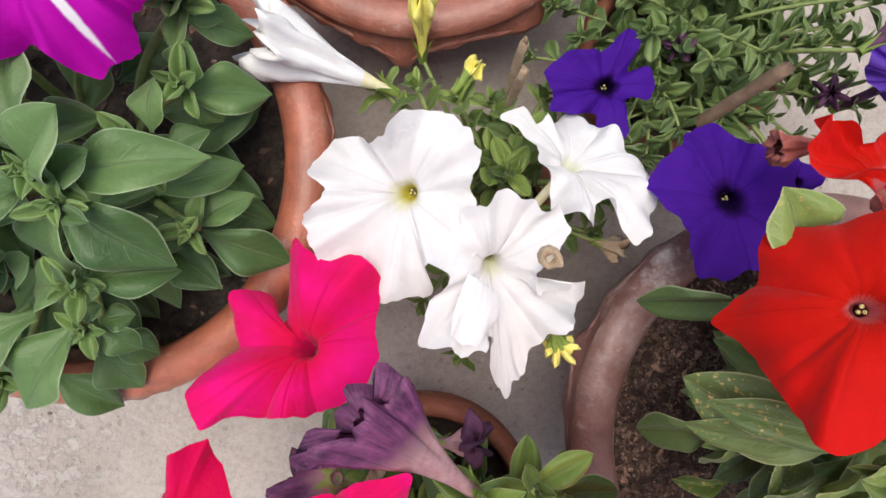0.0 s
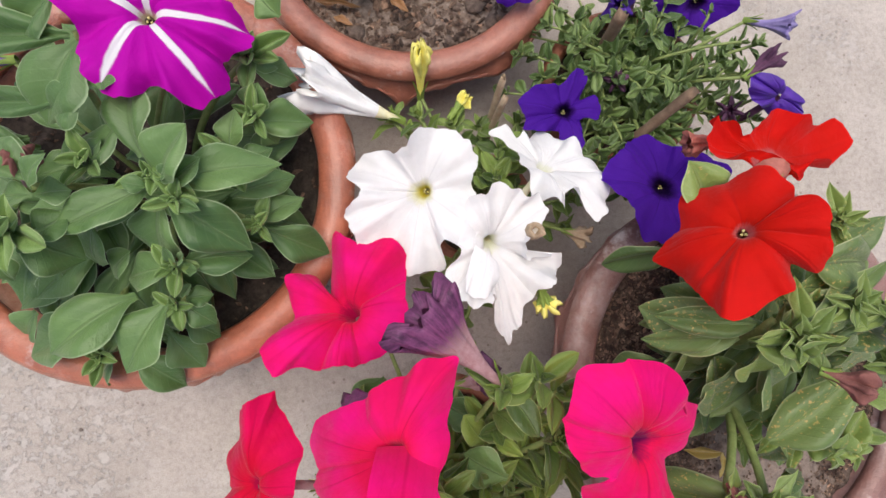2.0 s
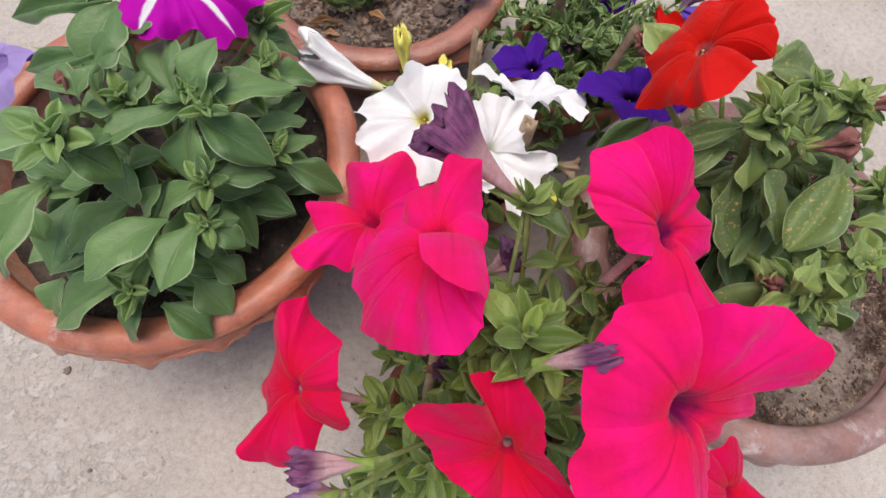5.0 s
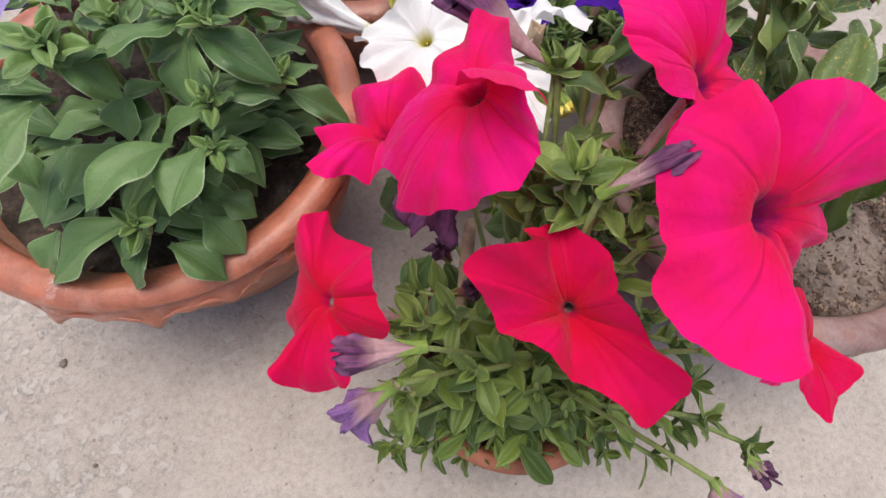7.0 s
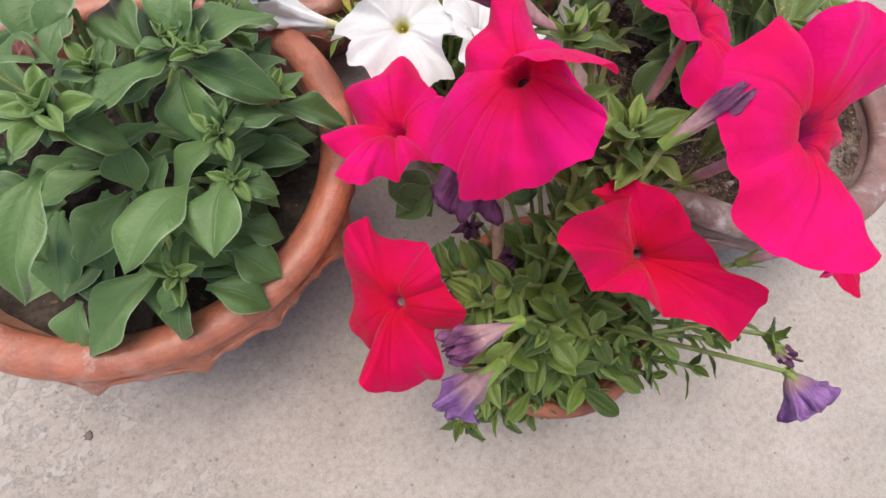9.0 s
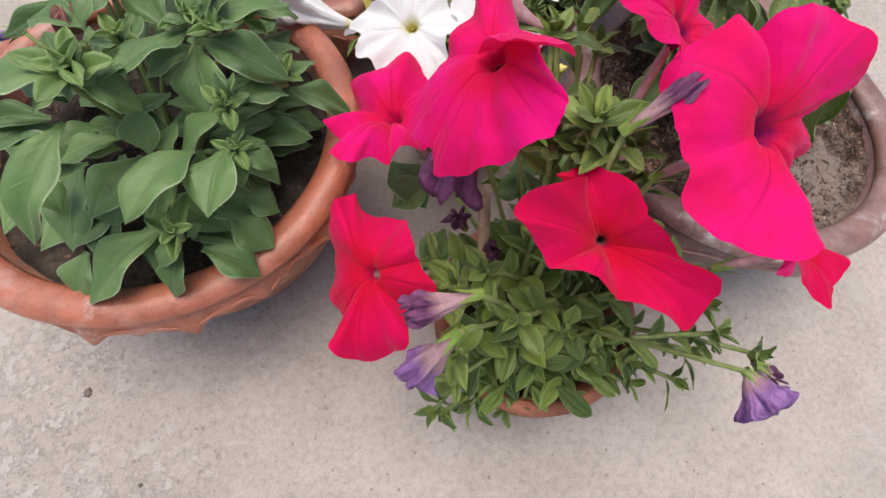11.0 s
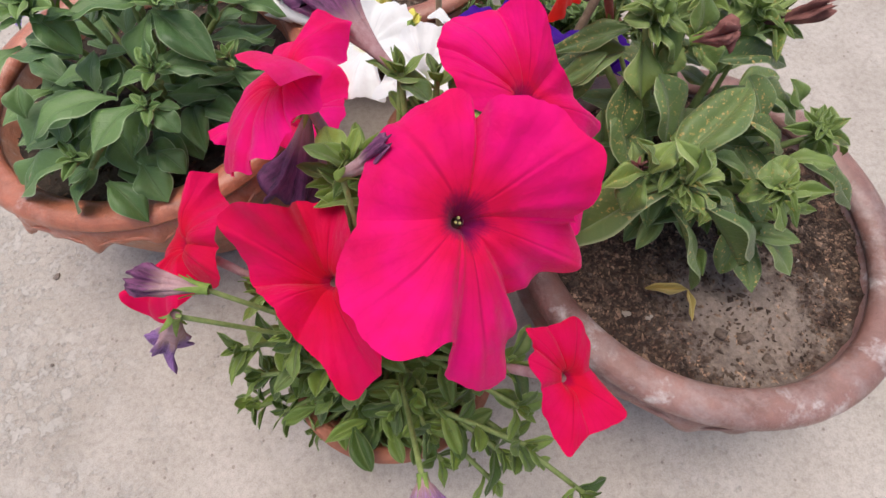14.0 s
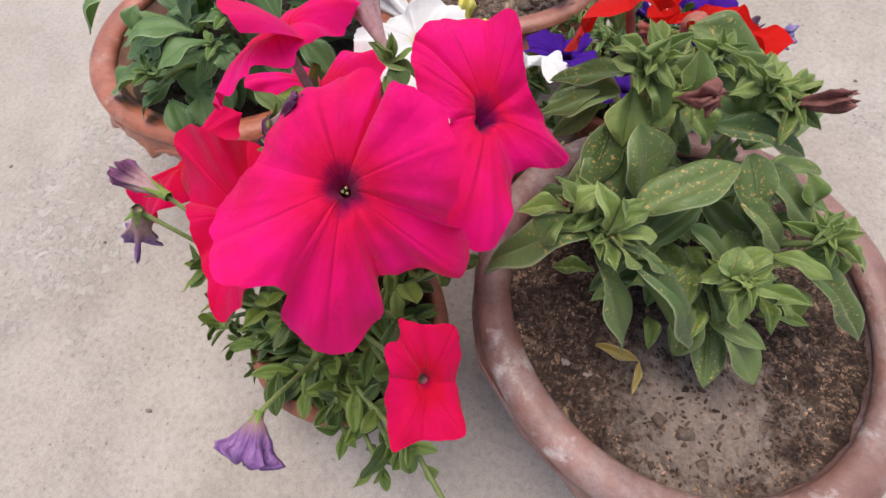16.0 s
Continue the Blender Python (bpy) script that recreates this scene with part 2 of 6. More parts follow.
def leaf_material(name, dark, light, rib, dust=0.0):
    m, nt, n, l, p = nodes_of(name)
    uv = n.new("ShaderNodeUVMap").outputs[0]
    sep = n.new("ShaderNodeSeparateXYZ")
    l.new(uv, sep.inputs[0])
    u, v = sep.outputs[0], sep.outputs[1]
    rnd = n.new("ShaderNodeObjectInfo").outputs["Random"]
    pos = world_pos(nt)
    blotch = noise_tex(nt, pos, 38.0, 5)
    fine = noise_tex(nt, pos, 420.0, 4)
    c = mix(nt, rnd, dark, light)
    c = mix(nt, 0.8, c, ramp(nt, blotch, [(0.3, (0.75, 0.8, 0.75)), (0.7, (1.25, 1.18, 1.15))]), "MULTIPLY")
    mid = math_node(nt, "ABSOLUTE", math_node(nt, "SUBTRACT", u, 0.5))
    ribs = ramp(nt, mid, [(0.0, (1, 1, 1)), (0.035, (0, 0, 0))])
    side = math_node(nt, "SINE", math_node(nt, "ADD", math_node(nt, "MULTIPLY", v, 46.0), math_node(nt, "MULTIPLY", mid, -30.0)))
    side_f = math_node(nt, "MULTIPLY", ramp(nt, side, [(0.86, (0, 0, 0)), (1.0, (1, 1, 1))]), 0.07)
    c = mix(nt, side_f, c, rib)
    c = mix(nt, math_node(nt, "MULTIPLY", ribs, 0.32), c, rib)
    # pale downy margin
    rim = ramp(nt, mid, [(0.468, (0, 0, 0)), (0.493, (1, 1, 1))])
    c = mix(nt, math_node(nt, "MULTIPLY", rim, 0.8), c, (min(1, rib[0] * 1.3), min(1, rib[1] * 1.2), min(1, rib[2] * 1.4)))
    if dust:
        specks = ramp(nt, noise_tex(nt, pos, 430.0, 2), [(0.6, (0, 0, 0)), (0.66, (1, 1, 1))])
        area = ramp(nt, noise_tex(nt, pos, 22.0, 3), [(0.46, (0, 0, 0)), (0.58, (1, 1, 1))])
        c = mix(nt, math_node(nt, "MULTIPLY", math_node(nt, "MULTIPLY", specks, area), dust), c, (0.58, 0.4, 0.13))
    l.new(c, p.inputs["Base Color"])
    l.new(math_node(nt, "ADD", math_node(nt, "MULTIPLY", blotch, 0.3), 0.29), p.inputs["Roughness"])
    p.inputs["Specular IOR Level"].default_value = 0.5
    p.inputs["Sheen Weight"].default_value = 0.12
    bump(nt, math_node(nt, "ADD", math_node(nt, "ADD", math_node(nt, "MULTIPLY", ribs, -1.2), math_node(nt, "MULTIPLY", side_f, -1.5)),
                       math_node(nt, "MULTIPLY", fine, 0.7)), 0.6, 0.0014, p)
    tr = n.new("ShaderNodeBsdfTranslucent")
    l.new(mix(nt, 0.5, c, (0.25, 0.4, 0.04)), tr.inputs[0])
    mx = n.new("ShaderNodeMixShader")
    mx.inputs[0].default_value = 0.16
    l.new(p.outputs[0], mx.inputs[1])
    l.new(tr.outputs[0], mx.inputs[2])
    l.new(mx.outputs[0], n["Material Output"].inputs[0])
    return m


def plain_organic(name, a, b, scale=90.0, rough=0.75, relief=0.002, spread=0.2):
    m, nt, n, l, p = nodes_of(name)
    f = noise_tex(nt, world_pos(nt), scale, 7, 0.7)
    l.new(ramp(nt, f, [(0.5 - spread, a), (0.5 + spread, b)]), p.inputs["Base Color"])
    p.inputs["Roughness"].default_value = rough
    bump(nt, f, 0.5, relief, p)
    return m


def spent_petal(name, a, b, base):
    """Shrivelled petal: streaks run along it (v), and it fades from the tube's colour where it begins."""
    m, nt, n, l, p = nodes_of(name)
    sep = n.new("ShaderNodeSeparateXYZ")
    l.new(n.new("ShaderNodeUVMap").outputs[0], sep.inputs[0])
    way = n.new("ShaderNodeCombineXYZ")
    l.new(math_node(nt, "MULTIPLY", sep.outputs[0], 26.0), way.inputs[0])
    l.new(math_node(nt, "MULTIPLY", sep.outputs[1], 2.2), way.inputs[1])
    streak = noise_tex(nt, way.outputs[0], 1.0, 5, 0.65)
    grain = noise_tex(nt, world_pos(nt), 130.0, 5, 0.7)
    f = math_node(nt, "ADD", math_node(nt, "MULTIPLY", streak, 0.65), math_node(nt, "MULTIPLY", grain, 0.35))
    c = ramp(nt, f, [(0.38, a), (0.52, b), (0.64, (min(1, b[0] * 1.5), min(1, b[1] * 1.7), min(1, b[2] * 1.4)))])
    start = ramp(nt, math_node(nt, "ADD", sep.outputs[1], math_node(nt, "MULTIPLY", math_node(nt, "SUBTRACT", streak, 0.5), 0.7)), [(0.02, (1, 1, 1)), (0.34, (0, 0, 0))])
    c = mix(nt, start, c, ramp(nt, streak, [(0.35, base[0]), (0.65, base[1])]))
    l.new(c, p.inputs["Base Color"])
    p.inputs["Roughness"].default_value = 0.6
    bump(nt, f, 0.6, 0.004, p)
    return m


CONCRETE = concrete()
CLAY_ORANGE = terracotta("orange_terracotta", (0.52, 0.172, 0.092), (0.37, 0.108, 0.058), (0.56, 0.4, 0.35), 0.08, 0.3, 0.5)
CLAY_SCUFFED = terracotta("scuffed_orange_terracotta", (0.5, 0.225, 0.13), (0.42, 0.15, 0.085), (0.58, 0.43, 0.34), 0.13, 0.45, 0.1)
CLAY_RED = terracotta("red_brown_terracotta", (0.42, 0.16, 0.105), (0.24, 0.085, 0.058), (0.46, 0.32, 0.27), 0.06, 0.32, 0.4)
CLAY_DARK = terracotta("dark_weathered_terracotta", (0.33, 0.178, 0.152), (0.18, 0.08, 0.063), (0.44, 0.37, 0.36), 0.13, 0.34, 0.3, 0.05)
CLAY_SMALL = terracotta("plain_terracotta", (0.42, 0.16, 0.09), (0.3, 0.1, 0.06), (0.5, 0.38, 0.3), 0.02, 0.6)
SOIL_GREY = soil_material("dry_grey_soil", (0.085, 0.05, 0.034), (0.33, 0.265, 0.215))
SOIL_CRUMB = soil_material("loose_soil_crumbs", (0.055, 0.033, 0.024), (0.2, 0.145, 0.11), None, True)
SOIL_DARK = soil_material("dark_potting_soil", (0.03, 0.022, 0.016), (0.10, 0.075, 0.058))
MAGENTA = petal_material("magenta_petal", (0.9, 0.006, 0.222), (0.3, 0.0, 0.04), (0.09, 0.002, 0.08), 0.13, warm=(0.9, 0.0, 0.03), glow=0.33)
MAGENTA_PALE = petal_material("magenta_petal_with_red_throat", (0.88, 0.006, 0.23), (0.42, 0.0, 0.045), (0.35, 0.0, 0.06), 0.1, warm=(0.9, 0.0, 0.03), glow=0.33)
# the same magenta petals, painted redder and darker for flowers turned from the light
MAGENTA_IN_SHADE = petal_material("magenta_petal_in_shade", (0.74, 0.003, 0.1), (0.27, 0.0, 0.025), (0.36, 0.0, 0.05), 0.06, warm=(0.85, 0.0, 0.03), glow=0.33)
WHITE = petal_material("white_petal", (0.9, 0.9, 0.9), (0.72, 0.72, 0.74), (0.8, 0.79, 0.5), 0.13, glow=0.3, eye=(0.6, 0.52, 0.06))
WHITE_PALE = petal_material("plain_white_petal", (0.9, 0.9, 0.9), (0.74, 0.74, 0.77), (0.78, 0.8, 0.6), 0.1, glow=0.3)
RED = petal_material("red_petal", (0.66, 0.008, 0.006), (0.4, 0.004, 0.006), (0.5, 0.12, 0.12), 0.07, warm=(0.8, 0.01, 0.0))
WHITE_FADED = plain_organic("faded_white_petal", (0.8, 0.79, 0.77), (0.9, 0.9, 0.89), 60.0, 0.6)
CREAM = plain_organic("cream_flower_tube", (0.72, 0.66, 0.33), (0.82, 0.79, 0.6), 70.0, 0.6)
RED_TUBE = plain_organic("brownish_red_tube", (0.30, 0.09, 0.07), (0.48, 0.16, 0.12), 200.0, 0.7)
VIOLET_TUBE = plain_organic("pale_violet_flower", (0.2, 0.15, 0.4), (0.36, 0.3, 0.55), 90.0, 0.6)
VIOLET_DEEP = plain_organic("drooping_violet_petal", (0.045, 0.008, 0.2), (0.08, 0.016, 0.32), 60.0, 0.6)
VIOLET = petal_material("deep_violet_petal", (0.07, 0.012, 0.30), (0.03, 0.004, 0.13), (0.012, 0.002, 0.04), 0.2)
STAR = petal_material("purple_petal_with_white_star", (0.50, 0.004, 0.40), (0.33, 0.002, 0.28), (0.5, 0.42, 0.25), 0.06, star=(0.85, 0.82, 0.86))
LILAC = petal_material("pale_lilac_petal", (0.42, 0.32, 0.66), (0.16, 0.1, 0.5), (0.3, 0.2, 0.5), 0.2)
WILTED_PURPLE = spent_petal("wilted_purple_petal", (0.05, 0.01, 0.042), (0.17, 0.045, 0.13), ((0.30, 0.15, 0.16), (0.47, 0.31, 0.32)))
WILTED_DARK = plain_organic("withered_dark_petal", (0.035, 0.012, 0.035), (0.13, 0.04, 0.10), 140.0, 0.7)
WILTED_LILAC = spent_petal("faded_lilac_petal", (0.095, 0.024, 0.125), (0.265, 0.125, 0.335), ((0.30, 0.15, 0.16), (0.47, 0.31, 0.32)))
DOWNY_TUBE = plain_organic("downy_mauve_tube", (0.30, 0.15, 0.16), (0.47, 0.31, 0.32), 160.0, 0.8)
YELLOWED = plain_organic("yellowed_flower_tube", (0.7, 0.62, 0.08), (0.84, 0.79, 0.26), 90.0, 0.6)
BROWN_DRY = plain_organic("dry_brown_flower", (0.11, 0.035, 0.03), (0.30, 0.12, 0.10), 120.0, 0.8)
STRAW = plain_organic("dry_straw", (0.30, 0.2, 0.12), (0.5, 0.4, 0.28), 120.0, 0.8)
OLD_WOOD = plain_organic("old_brown_wood", (0.12, 0.075, 0.045), (0.3, 0.21, 0.14), 70.0, 0.85, 0.003)
STEM_GREEN = plain_organic("downy_green_stem", (0.15, 0.21, 0.052), (0.27, 0.335, 0.115), 200.0, 0.65)
CALYX_GREEN = plain_organic("calyx_green", (0.12, 0.2, 0.03), (0.26, 0.36, 0.07), 120.0, 0.6)
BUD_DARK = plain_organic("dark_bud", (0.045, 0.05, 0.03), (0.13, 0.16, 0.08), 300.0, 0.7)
ANTHER = plain_organic("pale_anther", (0.5, 0.45, 0.15), (0.66, 0.6, 0.3), 300.0, 0.7)
LEAF_BROAD = leaf_material("broad_green_leaf", (0.066, 0.142, 0.039), (0.132, 0.238, 0.072), (0.3, 0.42, 0.2))
LEAF_BUD = leaf_material("young_green_leaf", (0.12, 0.215, 0.055), (0.2, 0.32, 0.09), (0.34, 0.45, 0.19))
LEAF_TUFT = leaf_material("pale_green_tuft_leaf", (0.12, 0.19, 0.042), (0.22, 0.305, 0.075), (0.36, 0.43, 0.17), dust=0.8)
LEAF_DRY = leaf_material("dry_yellow_leaf", (0.42, 0.3, 0.08), (0.55, 0.42, 0.14), (0.5, 0.38, 0.2))
LEAF_BROWN = leaf_material("dry_brown_leaf", (0.20, 0.10, 0.045), (0.34, 0.17, 0.07), (0.3, 0.2, 0.12))
LEAF_RED = leaf_material("blue_green_leaf", (0.072, 0.13, 0.036), (0.165, 0.238, 0.072), (0.31, 0.38, 0.17), dust=1.0)
LEAF_SMALL = leaf_material("fresh_small_leaf", (0.042, 0.085, 0.012), (0.195, 0.288, 0.052), (0.3, 0.385, 0.135))
LEAF_OLIVE = leaf_material("olive_small_leaf", (0.055, 0.11, 0.025), (0.17, 0.26, 0.07), (0.28, 0.36, 0.15))


# ---- building helpers ----
def finish(bm, name, smooth=True):
    me = bpy.data.meshes.new(name)
    bm.normal_update()
    bm.to_mesh(me)
    bm.free()
    if smooth:
        me.polygons.foreach_set("use_smooth", [True] * len(me.polygons))
    return me


def hang(ob, parent):
    """Makes ob a child of parent; ob's own matrix stays its place in the world."""
    ob.parent = parent
    if parent.parent is None:
        ob.matrix_parent_inverse = Matrix.Translation(-parent.location)
    return ob


def part(name, bm, material, parent, label=""):
    """Links a bmesh, built in world places, as one mesh under a thing or part."""
    ob = new(name, finish(bm, name))
    ob.data.materials.append(material)
    if label:
        tagged(ob, label)
    return hang(ob, parent)


def thing(name, at, label, category, group=""):
    ob = new(name)
    ob.location = at
    ob.empty_display_size = 0.02
    return tagged(ob, label, category, group)


def grid_mesh(bm, rows, closed=False):
    """Faces between rows of points; closed joins each row's end to its start. Returns the vertex rows."""
    made = [[bm.verts.new(p) for p in row] for row in rows]
    for a, b in zip(made, made[1:]):
        n = len(a)
        for j in range(n if closed else n - 1):
            k = (j + 1) % n
            bm.faces.new((a[j], a[k], b[k], b[j]))
    return made


def side_axes(d):
    d = d.normalized()
    a = Vector((0, 0, 1)) if abs(d.z) < 0.9 else Vector((1, 0, 0))
    x = d.cross(a).normalized()
    return x, d.cross(x).normalized()


def tube_rows(points, radii, sides=8):
    rows = []
    for i, p in enumerate(points):
        d = points[min(i + 1, len(points) - 1)] - points[max(i - 1, 0)]
        x, y = side_axes(d)
        rows.append([p + radii[i] * (math.cos(a) * x + math.sin(a) * y) for a in (2 * math.pi * k / sides for k in range(sides))])
    return rows


def bend(a, b, lift, n=7):
    """Points on an arc from a to b that starts upward by lift."""
    a, b = Vector(a), Vector(b)
    c = a.lerp(b, 0.45) + Vector((0, 0, lift))
    return [(1 - t) ** 2 * a + 2 * t * (1 - t) * c + t * t * b for t in (i / (n - 1) for i in range(n))]


def stem(plant, a, b, r0, r1, lift=0.02, name="stem", material=None):
    pts = bend(a, b, lift)
    bm = bmesh.new()
    rows = grid_mesh(bm, tube_rows(pts, [r0 + (r1 - r0) * i / 6 for i in range(7)], 7), True)
    bm.faces.new(rows[-1])
    return part(name, bm, material or STEM_GREEN, plant)


def smooth(s):
    return s * s * (3 - 2 * s)


def leaf_mesh(name, material, shape, fold, droop, wave, seed):
    """A leaf one long and one wide: x from base to tip, folded along its rib, arched and waved."""
    rnd = random.Random(seed)
    bm = bmesh.new()
    uv = bm.loops.layers.uv.new("UVMap")
    nu, nv = 9, 15
    where = {}
    rows = []
    phase = rnd.uniform(0, 6)
    lean = rnd.uniform(-0.09, 0.09)
    for i in range(nv):
        t = i / (nv - 1)
        if shape == "ovate":
            w = math.sin(math.pi * t ** 0.80) ** 0.75 if 0 < t < 1 else 0.0
            w = max(w, 0.16 * (1 - t) ** 3)
        elif shape == "spatula":
            w = math.sin(math.pi * t ** 0.98) ** 0.95 * (0.75 + 0.25 * smooth(min(1.0, t / 0.5))) * 1.06 if 0 < t < 1 else 0.0
            w = max(w, 0.17 * (1 - t) ** 2)
        elif shape == "lance":
            w = math.sin(math.pi * t ** 0.88) ** 0.95 if 0 < t < 1 else 0.0
            w = max(w, 0.15 * (1 - t) ** 3)
        else:
            w = math.sin(math.pi * t ** 1.15) ** 0.62 if 0 < t < 1 else 0.0
            w = max(w, 0.2 * (1 - t) ** 2)
        w = max(w, 0.012)
        row = []
        for j in range(nu):
            s = 2 * j / (nu - 1) - 1
            y = 0.5 * w * s
            z = fold * (1.6 * abs(s) ** 0.9 - 1.1 * s ** 4) * w - droop * (t - 0.35 * t * t) * t + droop * 0.65 * t
            z += wave * abs(s) ** 1.6 * math.sin(t * 9 + phase + (1.2 if s > 0 else 0)) * w
            row.append(Vector((t + 0.015 * math.sin(phase + 4 * s) * abs(s), y + lean * math.sin(math.pi * t), z)))
            where[(i, j)] = (j / (nu - 1), t)
        rows.append(row)
    made = grid_mesh(bm, rows)
    back = {v: (i, j) for i, r in enumerate(made) for j, v in enumerate(r)}
    for f in bm.faces:
        for loop in f.loops:
            loop[uv].uv = where[back[loop.vert]]
    me = finish(bm, name)
    me.materials.append(material)
    return me


def leaf_set(material, shape, fold, droop, wave, n=5, seed=0):
    return [leaf_mesh("leaf", material, shape, fold * f, droop * d, wave, seed + k)
            for k, (f, d) in enumerate(((1, 1), (0.5, 1.5), (1.4, 0.6), (0.8, 0.2), (1.1, 2.0))[:n])]


BROAD = leaf_set(LEAF_BROAD, "spatula", 0.13, 0.55, 0.06, seed=10)
YOUNG = leaf_set(LEAF_BUD, "spoon", 0.24, 0.45, 0.05, seed=15)
LANCE = leaf_set(LEAF_RED, "ovate", 0.14, 0.22, 0.045, seed=20)
TUFT = leaf_set(LEAF_TUFT, "spatula", 0.24, 0.7, 0.09, seed=25)
BROWN_LEAF = leaf_set(LEAF_BROWN, "lance", 0.2, 0.3, 0.1, seed=60)
DRY = leaf_set(LEAF_DRY, "lance", 0.2, 0.3, 0.1, seed=50)
SMALL = leaf_set(LEAF_SMALL, "lance", 0.16, 0.35, 0.04, 3, seed=30) + leaf_set(LEAF_SMALL, "spoon", 0.14, 0.4, 0.05, 4, seed=35)
OLIVE = leaf_set(LEAF_OLIVE, "spoon", 0.16, 0.35, 0.05, seed=40)
dice = random.Random(7)


def leaf(plant, kinds, base, tip, width, up=(0, 0, 1), roll=0.0):
    """One leaf from base to tip, its upper face towards up."""
    base, tip = Vector(base), Vector(tip)
    x = tip - base
    length = max(x.length, 1e-4)
    x /= length
    up = Vector(up)
    if abs(up.normalized().dot(x)) > 0.97:
        up = Vector((x.y + 0.3, -x.x + 0.2, 0.4))
    y = up.cross(x).normalized()
    z = x.cross(y)
    m = Matrix((x * length, y * width, z * length)).transposed().to_4x4()
    m.translation = base
    ob = new("leaf", kinds[dice.randrange(len(kinds))])
    ob.matrix_basis = m @ Matrix.Rotation(roll, 4, "X") if roll else m
    return hang(ob, plant)


def around(axis, angle):
    x, y = side_axes(Vector(axis))
    return math.cos(angle) * x + math.sin(angle) * y


def rosette(plant, kinds, at, axis, count, length, ratio, start=0.0, open_out=1.0):
    """A tuft at a shoot's end: long spread leaves outside, short upright ones within."""
    axis = Vector(axis).normalized()
    at = Vector(at)
    for k in range(count):
        f = k / max(count - 1, 1)
        out = around(axis, start + k * 2.4 + dice.uniform(-0.3, 0.3))
        tilt = (0.15 + 1.25 * f * open_out) * dice.uniform(0.85, 1.1)
        size = length * (0.35 + 0.65 * f) * dice.uniform(0.85, 1.12)
        d = math.cos(tilt) * axis + math.sin(tilt) * out
        b = at - axis * 0.25 * length * f
        leaf(plant, kinds, b, b + d * size, size * ratio * dice.uniform(0.85, 1.15), up=axis - 0.6 * out)


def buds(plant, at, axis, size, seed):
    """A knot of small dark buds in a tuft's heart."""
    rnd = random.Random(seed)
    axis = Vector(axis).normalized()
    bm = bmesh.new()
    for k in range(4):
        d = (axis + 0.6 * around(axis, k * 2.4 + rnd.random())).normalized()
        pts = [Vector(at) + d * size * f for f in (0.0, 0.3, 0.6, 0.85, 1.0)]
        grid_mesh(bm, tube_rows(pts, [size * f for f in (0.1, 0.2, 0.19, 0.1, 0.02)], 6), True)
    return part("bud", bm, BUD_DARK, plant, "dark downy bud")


def shoot(plant, kinds, base, tip, count, length, ratio, lift=0.03, tuft=7, radius=0.0019):
    """A leafy stem with leaves set round it and a tuft at its end."""
    stem(plant, base, tip, radius * 1.3, radius, lift)
    pts = bend(base, tip, lift, 21)
    for k in range(count):
        f = 0.28 + 0.68 * (k + dice.uniform(-0.3, 0.3)) / max(count, 1)
        i = min(19, max(0, int(f * 20)))
        d = (pts[i + 1] - pts[i]).normalized()
        out = around(d, k * 2.4 + dice.uniform(-0.5, 0.5))
        out = (out + Vector((0, 0, 0.25))).normalized()
        size = length * dice.uniform(0.7, 1.15) * (1.15 - 0.4 * f)
        b = pts[i]
        leaf(plant, kinds, b, b + (out * 0.9 + d * 0.45).normalized() * size, size * ratio * dice.uniform(0.85, 1.2),
             up=(Vector((0, 0, 1)) + d * 0.5))
    end = (pts[-1] - pts[-4]).normalized()
    rosette(plant, kinds, pts[-1], (end + Vector((0, 0, 0.6))).normalized(), tuft, length * 0.9, ratio, dice.uniform(0, 6))


def round_trip(points, w):
    """A place on the closed smooth line through points; w counts the points passed."""
    k = len(points)
    i = math.floor(w)
    t = w - i
    p0, p1, p2, p3 = points[(i - 1) % k], points[i % k], points[(i + 1) % k], points[(i + 2) % k]
    a, b, d = ((q - p).length ** 0.5 + 1e-5 for p, q in ((p0, p1), (p1, p2), (p2, p3)))
    m1 = (p2 - p1) + b * ((p1 - p0) / a - (p2 - p0) / (a + b))
    m2 = (p2 - p1) + b * ((p3 - p2) / d - (p3 - p1) / (b + d))
    return (2 * t ** 3 - 3 * t * t + 1) * p1 + (t ** 3 - 2 * t * t + t) * m1 + (3 * t * t - 2 * t ** 3) * p2 + (t ** 3 - t * t) * m2


